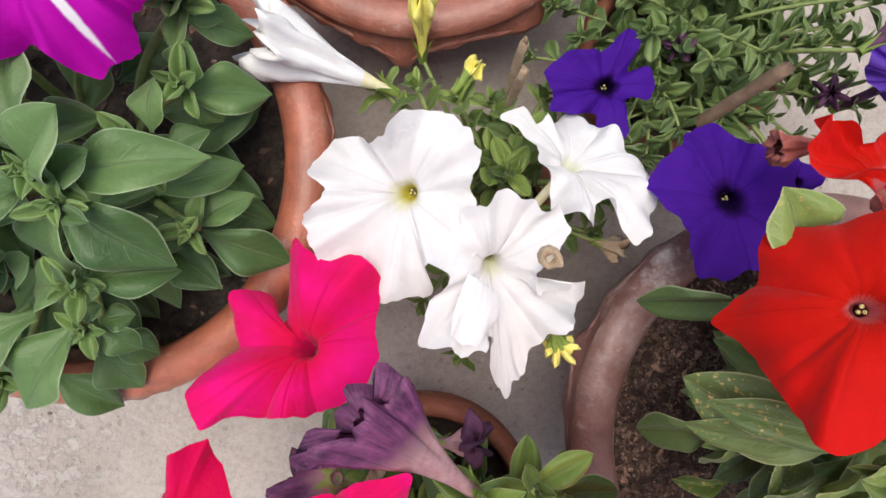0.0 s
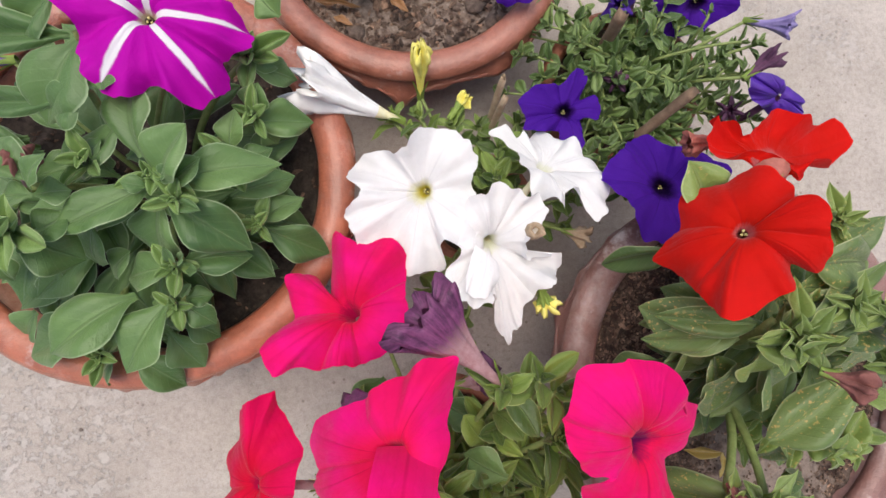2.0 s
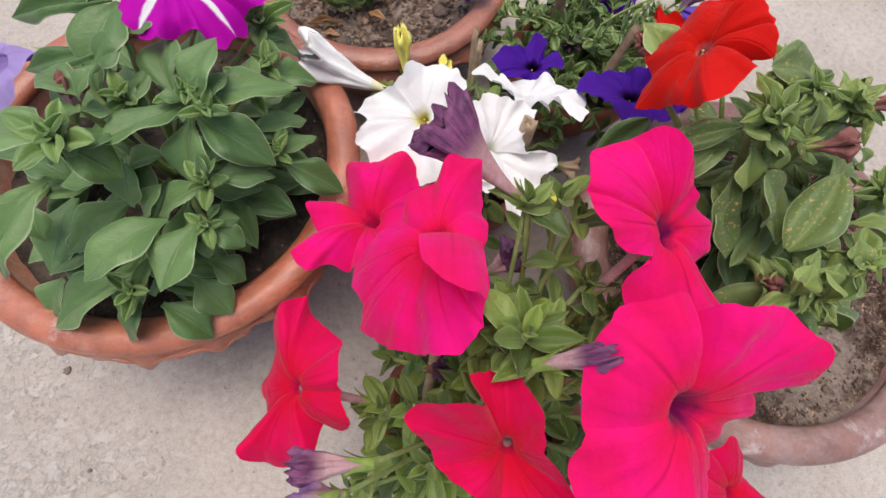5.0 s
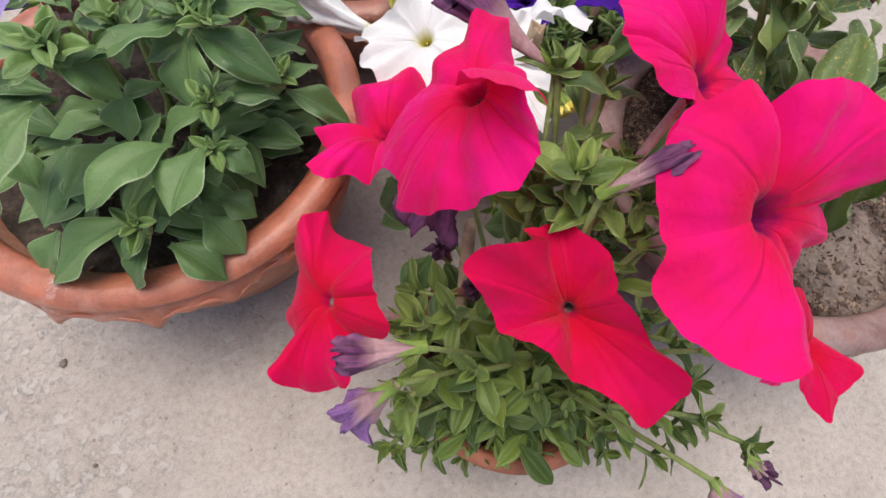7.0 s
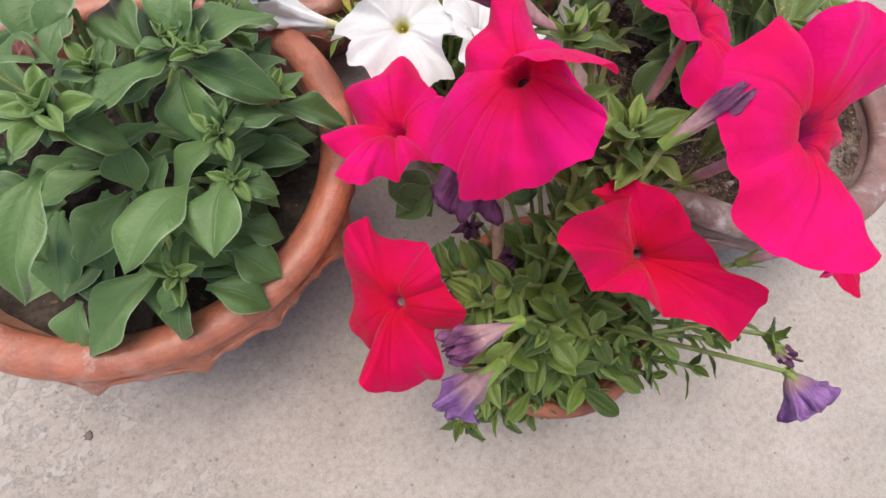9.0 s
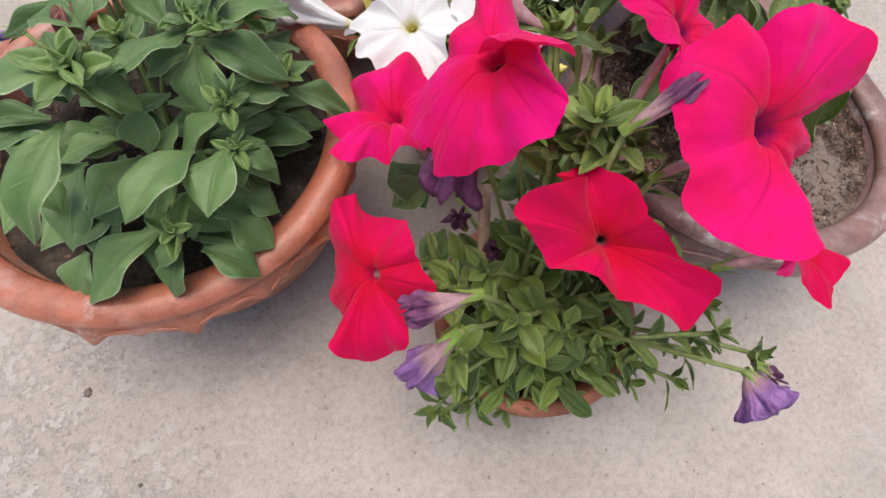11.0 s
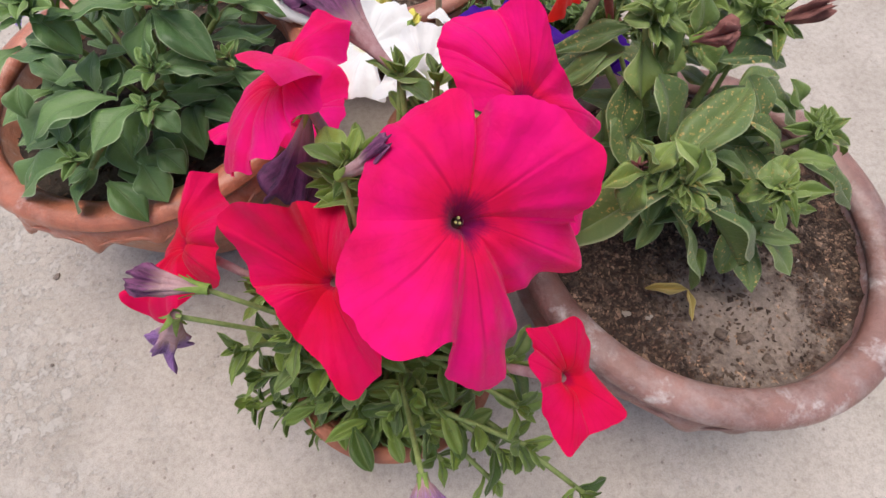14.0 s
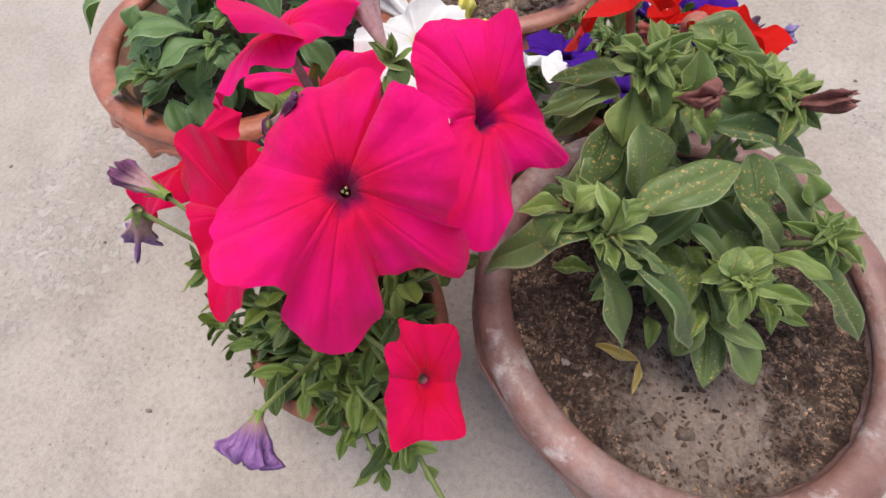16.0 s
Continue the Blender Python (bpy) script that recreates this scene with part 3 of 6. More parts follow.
def petunia(plant, petal, tube, centre, edge, foot, lobes=None, notch=0.12, ruffle=0.003, lift=0.02, root=None, seed=1, colour="", fold=0.002, pistil=True, depth=0.012, curl=1.0, thick=1.0, flare=1.0, frill=1.0, belly=0.1):
    """An open petunia: a tube from its foot to the throat at centre, and five lobes. edge runs round the corolla and
    lobes names the places in it that are lobe tips (all of them, if not given; the notches between are then made)."""
    c, foot = Vector(centre), Vector(foot)
    edge = [Vector(t) for t in edge]
    lobes = list(range(len(edge))) if lobes is None else list(lobes)
    axis = (c - foot).normalized()
    tips = [edge[i] for i in lobes]
    mean = sum(tips, Vector()) / len(tips)
    n = sum(((p - mean).cross(q - mean) for p, q in zip(tips, tips[1:] + tips[:1])), Vector()).normalized()
    if n.dot(axis) < 0:
        edge.reverse()
        lobes = sorted(len(edge) - 1 - i for i in lobes)
        n = -n
    ring, heads = [], []
    for i, p in enumerate(edge):
        q = edge[(i + 1) % len(edge)]
        if i in lobes:
            heads.append(len(ring))
        ring.append(p)
        if i in lobes and (i + 1) % len(edge) in lobes:      # shoulders and a notch between neighbouring tips
            for s, k in ((0.26, 1.0), (0.5, 1 - notch), (0.74, 1.0)):
                way = ((p - c).normalized() * (1 - s) + (q - c).normalized() * s)
                ring.append(c + way.normalized() * ((p - c).length * (1 - s) + (q - c).length * s) * k * (0.55 + 0.45 * way.length))
    total = len(ring)
    seams = []                                   # where each lobe meets the next
    for h, g in zip(heads, heads[1:] + [heads[0] + total]):
        inner = range(h + 1, g)
        seams.append(min(inner, key=lambda i: (ring[i % total] - c).length) if inner else (h + g) / 2)
    rnd = random.Random(seed)
    swell = [fold * rnd.uniform(0.8, 2.0) for _ in heads]
    lean = [rnd.uniform(-0.35, 0.35) for _ in heads]
    curls = [curl * ruffle * rnd.uniform(-1.5, 1.2) for _ in heads]
    off = Vector((rnd.uniform(0, 90), rnd.uniform(0, 90), rnd.uniform(0, 90)))
    throat = 0.0034 * thick * flare
    steps = [round_trip(ring, i / 4) for i in range(4 * total)]
    run = [0.0]
    for p, q in zip(steps, steps[1:] + steps[:1]):
        run.append(run[-1] + (q - p).length)

    def along(w):
        """How far round the rim w lies, as a place on a circle of the rim's length."""
        i = int((w % total) * 4)
        f = (w % total) * 4 - i
        a = 2 * math.pi * (run[i] + f * (run[i + 1] - run[i])) / run[-1]
        return Vector((math.cos(a), math.sin(a), 0)) * run[-1] / (2 * math.pi)

    def place(w, v, m, lobe, half):
        at = along(w)
        turn = noise.noise(at * 48 + off) + 0.3 * frill * noise.noise(at * 130 + off)
        fine = noise.noise(at * 90 - off) + 0.5 * noise.noise(at * 240 - off)
        calm = sum((round_trip(ring, w + 0.45 * k) for k in (-3, -2, -1, 0, 1, 2, 3)), Vector()) / 7
        e = calm.lerp(round_trip(ring, w), 0.45 + 0.55 * v ** 2)
        e = c + (e - c) * (1 + 0.7 * frill * ruffle * fine * v ** 5 / max((e - c).length, 0.02))
        out = (e - c) - n * (e - c).dot(n)
        start = c + out.normalized() * throat
        chord = e - start
        size = max(chord.length, 1e-4)
        up = (n - chord * (n.dot(chord) / size ** 2)).normalized()
        h = (e - c).dot(n) / size
        arch = belly + (0.3 * -h if h < 0 else -0.25 * h)
        ctl = start.lerp(e, 0.42) + up * arch * size
        p = (1 - v) ** 2 * start + 2 * v * (1 - v) * ctl + v * v * e
        u = m if half else -m
        z = swell[lobe] * (1 - m * m) * (1 + lean[lobe] * u) * v * (1.9 - 1.1 * v)
        z -= 0.5 * fold * math.exp(-(m / 0.06) ** 2) * v * (1 - 0.7 * v) + 0.85 * fold * math.exp(-((1 - m) / 0.12) ** 2) * v * (1 - 0.4 * v)
        z += 2.4 * ruffle * noise.noise(p * 34 + off) * v ** 1.5 + 0.9 * ruffle * noise.noise(p * 85 - off) * v ** 2 + 1.5 * ruffle * turn * v ** 4 + 2.6 * ruffle * noise.noise(at * 62 + off * 2) * v ** 2
        z += curls[lobe] * v * v * (1 - m * m) ** 2 - 0.05 * size * v ** 6
        p = p + up * z
        if v < 0.22:
            p -= axis * depth * (1 - v / 0.22) ** 1.7                # the throat sinks into the tube
            p -= (p - c - axis * (p - c).dot(axis)) * 0.35 * (1 - v / 0.22)
        return p

    bm = bmesh.new()
    end = c - axis * depth * 0.8
    pts = [foot.lerp(end, f) for f in (0, 0.2, 0.4, 0.6, 0.8, 1.0)]
    grid_mesh(bm, tube_rows(pts, [0.0022 * thick, 0.0027 * thick, 0.0029 * thick, 0.0029 * thick * (1 + 0.25 * (flare - 1)), 0.0027 * thick * (1 + 0.6 * (flare - 1)), 0.0026 * thick * flare], 12), True)
    flower = part("flower", bm, tube, plant, colour)
    nu, nv = 45, 20
    for q, head in enumerate(heads):
        before = seams[q - 1] - (total if q == 0 else 0)
        after = seams[q]
        bm = bmesh.new()
        uv = bm.loops.layers.uv.new("UVMap")
        rows = []
        for jv in range(nv):
            v = (jv / (nv - 1)) ** 1.1
            row = []
            for ju in range(nu):
                u = 2 * ju / (nu - 1) - 1
                row.append(place(head + (u * (head - before) if u < 0 else u * (after - head)), v, abs(u), q, int(u > 0)))
            rows.append(row)
        made = grid_mesh(bm, rows)
        spot = {vert: (ju / (nu - 1), (jv / (nv - 1)) ** 1.1) for jv, r in enumerate(made) for ju, vert in enumerate(r)}
        for f in bm.faces:
            for loop in f.loops:
                loop[uv].uv = spot[loop.vert]
        part("petal", bm, petal, flower)
    if pistil:
        x, y = side_axes(axis)
        bm = bmesh.new()
        for q in range(3):
            at = c - axis * depth * (0.7 + 0.08 * q) + (math.cos(2.1 * q) * x + math.sin(2.1 * q) * y) * 0.0012
            bmesh.ops.create_icosphere(bm, subdivisions=1, radius=0.0009, matrix=Matrix.Translation(at))
        part("pistil", bm, ANTHER, flower)
    calyx(flower, foot, axis, 0.012)
    if root is not None:
        stem(plant, root, foot, 0.0022, 0.0015, lift, "flower_stalk")
    return flower


def flap(flower, petal, a0, a1, b0, b1, bulge, ruffle=0.0):
    """A lobe folded over: it springs from the line a0 to a1 and ends at the edge b0 to b1."""
    a0, a1, b0, b1 = Vector(a0), Vector(a1), Vector(b0), Vector(b1)
    n = (a1 - a0).cross(b0 - a0).normalized()
    if n.z < 0:
        n = -n
    bm = bmesh.new()
    uv = bm.loops.layers.uv.new("UVMap")
    rows = []
    for j in range(13):
        v = j / 12
        row = []
        for i in range(15):
            u = i / 14
            p = a0.lerp(a1, u).lerp(b0.lerp(b1, u), v)
            p += n * bulge * math.sin(math.pi * (0.15 + 0.75 * v)) * (0.6 + 0.4 * math.sin(math.pi * u))
            p += (b0 - a0).normalized() * 0.004 * v * v * math.sin(math.pi * u) + n * 0.0012 * v * math.sin(9 * u + 1)
            rag = math.sin(11 * u + 60 * a0.x) + 0.6 * math.sin(23 * u + 90 * a0.y) + 1.4 * math.sin(4.5 * u + 40 * b0.x)
            p += (n * 0.8 + (b0 - a0).normalized() * 0.7) * ruffle * rag * v ** 3
            p += ((b0 + b1) / 2 - p) * 0.22 * ruffle / 0.002 * v ** 4 * abs(2 * u - 1) ** 3 + ((a0 + a1) / 2 - p) * 0.12 * (ruffle > 0) * abs(2 * u - 1) ** 3 * v
            row.append(p)
        rows.append(row)
    made = grid_mesh(bm, rows)
    spot = {vert: (0.15 + 0.7 * i / 14, 0.35 + 0.65 * j / 12) for j, rr in enumerate(made) for i, vert in enumerate(rr)}
    for f in bm.faces:
        for loop in f.loops:
            loop[uv].uv = spot[loop.vert]
    return part("petal", bm, petal, flower)


def calyx(owner, at, axis, length, count=5):
    """Five narrow sepals that clasp a tube's foot."""
    bm = bmesh.new()
    for q in range(count):
        out = around(axis, q * 2 * math.pi / count + 0.3)
        side = axis.cross(out).normalized()
        rows = []
        for i in range(6):
            t = i / 5
            p = at + axis * (length * (1.15 * t - 0.2)) + out * (0.0022 + length * 0.35 * t * t)
            w = length * 0.16 * (1 - t) ** 0.6 + 0.0002
            rows.append([p - side * w, p + out * 0.0006, p + side * w])
        grid_mesh(bm, rows)
    return part("calyx", bm, CALYX_GREEN, owner)


def wilted(plant, tube, lip, foot, end, mouth, root=None, lift=0.01, seed=1, closed=0.3, label="", lobe=0.25, cut=9, crumple=0.5, power=1.35, flat=1.0):
    """A spent flower: a pleated tube that flares to a crumpled mouth, its lobes shrivelled together."""
    rnd = random.Random(seed)
    foot, end = Vector(foot), Vector(end)
    d = end - foot
    x, y = side_axes(d)
    pleats = 5 + seed % 3
    sides, steps = 56, 15
    ph = [rnd.uniform(0, 6.28) for _ in range(6)]
    sag = Vector((0, 0, -0.06 * d.length))

    def ring(t):
        row = []
        for q in range(sides):
            a = 2 * math.pi * q / sides
            flare = 0.0026 + (mouth - 0.0026) * max(0.0, (t - 0.12) / 0.88) ** power
            if t > 0.85:
                flare *= 1 - closed * ((t - 0.85) / 0.15) ** 1.5
            amp = crumple * min(1.0, max(0.0, (t - 0.3) / 0.5)) ** 1.2
            r = flare * (1 + amp * math.sin(pleats * a + ph[0] + 1.6 * t) + 0.3 * amp * math.sin(2 * pleats * a + ph[1]) + 0.22 * amp * math.sin((pleats + 4) * a + ph[2] + 5 * t))
            r *= 1 + 1.1 * amp * noise.noise(Vector((1.7 * math.cos(a), 1.7 * math.sin(a), 4.5 * t + 7.3 * seed))) + 0.35 * amp * noise.noise(Vector((5 * math.cos(a), 5 * math.sin(a), 9 * t + 3.1 * seed)))
            along = t + (0.0 if t < 0.6 else lobe * (t - 0.6) * (math.sin(5 * a + ph[3]) + 0.6 * math.sin(11 * a + ph[4])))
            row.append(foot + d * along + sag * math.sin(math.pi * min(t, 1)) + r * (math.cos(a) * x + (1 + (flat - 1) * t) * math.sin(a) * y))
        return row

    bm = bmesh.new()
    made = grid_mesh(bm, [ring(i / (steps - 1)) for i in range(cut + 1)], True)
    bm.faces.new(made[0])
    ob = part("wilted_flower", bm, tube, plant, label)
    bm = bmesh.new()
    rows = [ring(i / (steps - 1)) for i in range(cut, steps)]
    last = rows[-1]
    mid = sum(last, Vector()) / len(last)
    rows.append([mid + (p - mid) * 0.5 - d * 0.08 for p in last])
    uv = bm.loops.layers.uv.new("UVMap")
    made = grid_mesh(bm, rows, True)
    spot = {vert: (abs(2 * q / sides - 1), k / (len(made) - 1)) for k, r in enumerate(made) for q, vert in enumerate(r)}
    for f in bm.faces:
        for loop in f.loops:
            loop[uv].uv = spot[loop.vert]
    part("wilted_lip", bm, lip, ob)
    calyx(ob, foot, d.normalized(), min(0.014, 0.35 * d.length))
    if root is not None:
        stem(plant, root, foot, 0.002, 0.0014, lift, "flower_stalk")
    return ob


def stick(name, a, b, radius, label, split=0.0, material=None, hollow=False):
    """A dry cut stalk with a ragged top, as a plant support; split opens its end in two."""
    a, b = Vector(a), Vector(b)
    x = side_axes(b - a)[0]
    ob = thing(name, a, label, "stick")
    for s in ((-1, 1) if split else (0,)):
        bm = bmesh.new()
        pts = [a.lerp(b, f) + x * s * split * max(0.0, f - 0.25) + x * s * radius * 0.5 for f in (0, 0.2, 0.4, 0.6, 0.8, 0.93, 1.0)]
        rows = tube_rows(pts, [radius * (0.62 if s else 1) * f for f in (1.08, 0.95, 1.06, 0.9, 1.02, 0.96, 0.86)], 9)
        for q, p in enumerate(rows[-1]):
            p += (b - a).normalized() * radius * math.sin(q * 2.3 + s) * 0.9
        if hollow:
            top = [p.copy() for p in rows[-1]]
            mid = sum(top, Vector()) / len(top)
            rows += [[mid + (p - mid) * 0.5 for p in top], [mid + (p - mid) * 0.45 - (b - a).normalized() * 0.02 for p in top]]
        made = grid_mesh(bm, rows, True)
        bm.faces.new(made[-1])
        part("stalk", bm, material or STRAW, ob)
    return ob


# ---- the setting ----
def build_ground():
    """One sheet of old concrete, finely meshed near the pots, that runs on to the horizon."""
    bm = bmesh.new()
    marks = [-60, -20, -6, -2.5, -1.4] + [-1.0 + 0.04 * i for i in range(51)] + [1.4, 2.5, 6, 20, 60]
    rows = []
    for y in marks:
        row = []
        for x in marks:
            near = max(0.0, 1 - max(abs(x), abs(y)) / 1.05)
            z = 0.004 * near * (noise.noise(Vector((x * 2.1, y * 2.1, 0.3))) + 0.4 * noise.noise(Vector((x * 9, y * 9, 1.7))))
            row.append(Vector((x, y, min(z, 0.0))))
        rows.append(row)
    grid_mesh(bm, rows)
    ob = new("ground", finish(bm, "ground"))
    ob.data.materials.append(CONCRETE)
    return tagged(ob, "worn pale grey concrete terrace with pitted patches", "ground", kind="structure")


build_ground()


def ring_rows(centre, profile, sides, wobble, phase=0.0):
    """Rings of a turned shape: profile gives radius and height, wobble changes both with the angle."""
    rows = []
    for k, (r, z) in enumerate(profile):
        row = []
        for q in range(sides):
            a = 2 * math.pi * q / sides
            dr, dz = wobble(k, a + phase)
            row.append(Vector((centre[0] + (r + dr) * math.cos(a), centre[1] + (r + dr) * math.sin(a), z + dz)))
        rows.append(row)
    return rows


def frilled_pot(centre, radius, height, material, label, scallops, frill, thick, seed, tilt=(0.0, 0.0), below=None):
    """A hand-made bowl pot: tapering body, rolled rim, and a pinched wavy band under it."""
    rnd = random.Random(seed)
    ph = [rnd.uniform(0, 6.28) for _ in range(6)]
    cx, cy = centre
    R, Hh = radius, height
    pot = thing("terracotta_pot", (cx, cy, 0), label, "pot", "terracotta pots")

    def lean(p):
        f = max(0.0, p.z / Hh)
        p.z += f * (tilt[0] * (p.x - cx) + tilt[1] * (p.y - cy))
        return p

    def wob(scale):
        return lambda k, a: (scale * (math.sin(2 * a + ph[0]) + 0.5 * math.sin(3 * a + ph[1])), 0.35 * scale * math.sin(3 * a + ph[2]))

    sides = 96
    zr = Hh - thick * 0.55                      # the roll's middle
    inner = R - thick * 1.75
    body = [(R * 0.70, 0.0), (R * 0.73, 0.006), (R * 0.83, Hh * 0.3), (R * 0.90, Hh * 0.55), (R * 0.92, Hh * 0.74), (R - thick * 0.95, zr - thick * 0.5),
            (R - thick * 0.95, zr), (inner, zr - 0.002), (inner - 0.003, zr - 0.03), (inner - 0.012, Hh * 0.6), (R * 0.66, Hh * 0.3), (R * 0.6, 0.02)]
    bm = bmesh.new()
    rows = grid_mesh(bm, [[lean(p) for p in row] for row in ring_rows(centre, body, sides, wob(0.0018))], True)
    bm.faces.new(rows[0][::-1])
    bm.faces.new(rows[-1])
    part("body", bm, below or material, pot)
    roll = []
    for q in range(15):
        a = 2 * math.pi * q / 14
        roll.append((R - thick * 0.95 + thick * 0.95 * math.cos(a), zr + thick * 0.62 * math.sin(a)))
    bm = bmesh.new()
    grid_mesh(bm, [[lean(p) for p in row] for row in ring_rows(centre, roll, sides, wob(0.0022))], True)
    part("rim", bm, material, pot, "rolled rounded rim")

    def hem(a):
        """How far the lip's lower hem reaches out and down: arches between pulled-out corners."""
        u = scallops * (a + 0.10 * math.sin(2 * a + ph[4]) + 0.05 * math.sin(5 * a + ph[5])) / (2 * math.pi) + ph[3]
        arch = math.sin(math.pi * (u % 1.0)) ** 0.75
        size = 0.75 + 0.45 * noise.noise(Vector((3 * math.cos(a), 3 * math.sin(a), seed))) + 0.12 * noise.noise(Vector((21 * math.cos(a), 21 * math.sin(a), seed)))
        return frill * size * (0.85 - 0.6 * arch), frill * size * (1.3 - 1.25 * arch)

    out_part, down_part = (0, 0.15, 0.5, 0.85, 1.0, 0.95, 0.55, 0.0), (0, 0.1, 0.4, 0.75, 1.0, 1.1, 1.0, 0.6)

    def wave(k, a):
        out, down = hem(a)
        fold = 0.0021 * math.sin(2.5 * scallops * a + 3 * math.sin(3 * a + ph[1]) + 0.5 * k) * out_part[k]
        return out * out_part[k] + fold, -down * down_part[k]

    band = [(R - thick * 0.5, zr - thick * 0.3), (R - thick * 0.34, zr - thick * 0.55), (R - thick * 0.26, zr - thick * 0.75), (R - thick * 0.2, zr - thick * 0.95),
            (R - thick * 0.22, zr - thick * 1.12), (R - thick * 0.36, zr - thick * 1.2), (R - thick * 0.6, zr - thick * 1.18), (R * 0.9, zr - thick * 1.1)]
    bm = bmesh.new()
    grid_mesh(bm, [[lean(p) for p in row] for row in ring_rows(centre, band, 320, wave)], True)
    part("frill", bm, material, pot, "pinched wavy lip folded under the rim")
    for k in range(scallops):                    # a raised seam curls along each arch of the lip
        a0 = 2 * math.pi * (k - ph[3]) / scallops
        pts, radii = [], []
        for i in range(17):
            u = i / 16
            a = a0 + (u * 1.12 - 0.06) * 2 * math.pi / scallops
            out, down = hem(a)
            rr = R - thick * 0.3 + out * 0.9
            z = zr - thick * 0.98 - down * 0.85 + 0.0035 * (1 - u) ** 2
            pts.append(lean(Vector((cx + rr * math.cos(a), cy + rr * math.sin(a), z))))
            radii.append(0.0006 + 0.0017 * math.sin(math.pi * u))
        bm = bmesh.new()
        grid_mesh(bm, tube_rows(pts, radii, 8), True)
        part("seam", bm, material, pot)
    return pot


def plain_pot(centre, radius, height, label):
    cx, cy = centre
    R, Hh = radius, height
    pot = thing("terracotta_pot", (cx, cy, 0), label, "pot", "terracotta pots")
    body = [(R * 0.62, 0), (R * 0.64, 0.003), (R * 0.88, Hh - 0.028), (R * 0.86, Hh - 0.02), (R * 0.86, Hh - 0.006), (R - 0.012, Hh - 0.006), (R - 0.016, Hh - 0.03), (R * 0.5, 0.02)]
    bm = bmesh.new()
    rows = grid_mesh(bm, ring_rows(centre, body, 64, lambda k, a: (0, 0)), True)
    bm.faces.new(rows[0][::-1])
    bm.faces.new(rows[-1])
    part("body", bm, CLAY_SMALL, pot)
    band = [(R * 0.88, Hh - 0.03), (R - 0.002, Hh - 0.03), (R, Hh - 0.027), (R, Hh - 0.004), (R - 0.004, Hh), (R - 0.009, Hh), (R - 0.012, Hh - 0.004), (R - 0.0125, Hh - 0.02)]
    bm = bmesh.new()
    grid_mesh(bm, ring_rows(centre, band, 64, lambda k, a: (0, 0.0008 * math.sin(3 * a))), True)
    part("rim", bm, CLAY_SMALL, pot)
    return pot


def soil_bed(centre, radius, level, material, label, seed, lumps=160, lump=0.006, hollow=0.006, slope=0.0, patch=None):
    """Soil filling a pot: an uneven surface, and loose crumbs on it."""
    rnd = random.Random(seed)
    cx, cy = centre
    bm = bmesh.new()

    def height(x, y):
        r = math.hypot(x - cx, y - cy) / radius
        z = level - slope * (x - cx) - hollow * (1 - r * r) + 0.006 * noise.noise(Vector((x * 22, y * 22, seed))) + 0.004 * noise.noise(Vector((x * 70, y * 70, seed))) \
            + 0.0018 * noise.noise(Vector((x * 170, y * 170, seed))) + 0.0012 * noise.noise(Vector((x * 430, y * 430, seed)))
        return z

    rings, sides = 60, 170
    rows = []
    for i in range(rings + 1):
        r = radius * (0.002 + 0.998 * i / rings)
        rows.append([Vector((cx + r * math.cos(a), cy + r * math.sin(a), height(cx + r * math.cos(a), cy + r * math.sin(a)))) for a in (2 * math.pi * q / sides for q in range(sides))])
    made = grid_mesh(bm, rows, True)
    bm.faces.new(made[0])
    ob = new("soil", finish(bm, "soil"))
    ob.data.materials.append(material)
    tagged(ob, label, "soil", kind="stuff")
    verts, faces = [], []
    ico = ((0, 0, 1), (0.9, 0, 0.2), (0.2, 0.85, 0.1), (-0.8, 0.5, 0.0), (-0.7, -0.6, 0.1), (0.3, -0.9, 0.0), (0, 0, -0.7))
    tris = ((0, 1, 2), (0, 2, 3), (0, 3, 4), (0, 4, 5), (0, 5, 1), (6, 2, 1), (6, 3, 2), (6, 4, 3), (6, 5, 4), (6, 1, 5))
    for _ in range(lumps * 6):
        r, a = radius * 0.97 * math.sqrt(rnd.random()), rnd.uniform(0, 6.28)
        x, y = cx + r * math.cos(a), cy + r * math.sin(a)
        if patch and math.hypot(x - patch[0], y - patch[1]) < patch[2] * rnd.uniform(0.6, 1.3) and rnd.random() < 0.93:
            continue
        s = lump * rnd.uniform(0.1, 0.36) * (2.0 if rnd.random() < 0.05 else 1)
        o = len(verts)
        t, long = rnd.uniform(0, 6.28), rnd.uniform(0.8, 2.9)
        for px_, py_, pz_ in ico:
            k = rnd.uniform(0.6, 1.35)
            px_ *= long
            verts.append((x + s * k * (px_ * math.cos(t) - py_ * math.sin(t)), y + s * k * (px_ * math.sin(t) + py_ * math.cos(t)), height(x, y) + s * 0.3 + s * k * pz_ * 0.75))
        faces += [tuple(o + i for i in f) for f in tris]
    me = bpy.data.meshes.new("soil_crumbs")
    me.from_pydata(verts, [], faces)
    me.materials.append(SOIL_CRUMB)
    crumbs = new("soil_crumbs", me)
    tagged(crumbs, "loose crumbs and grit of the soil", kind="stuff")
    hang(crumbs, ob)
    return height


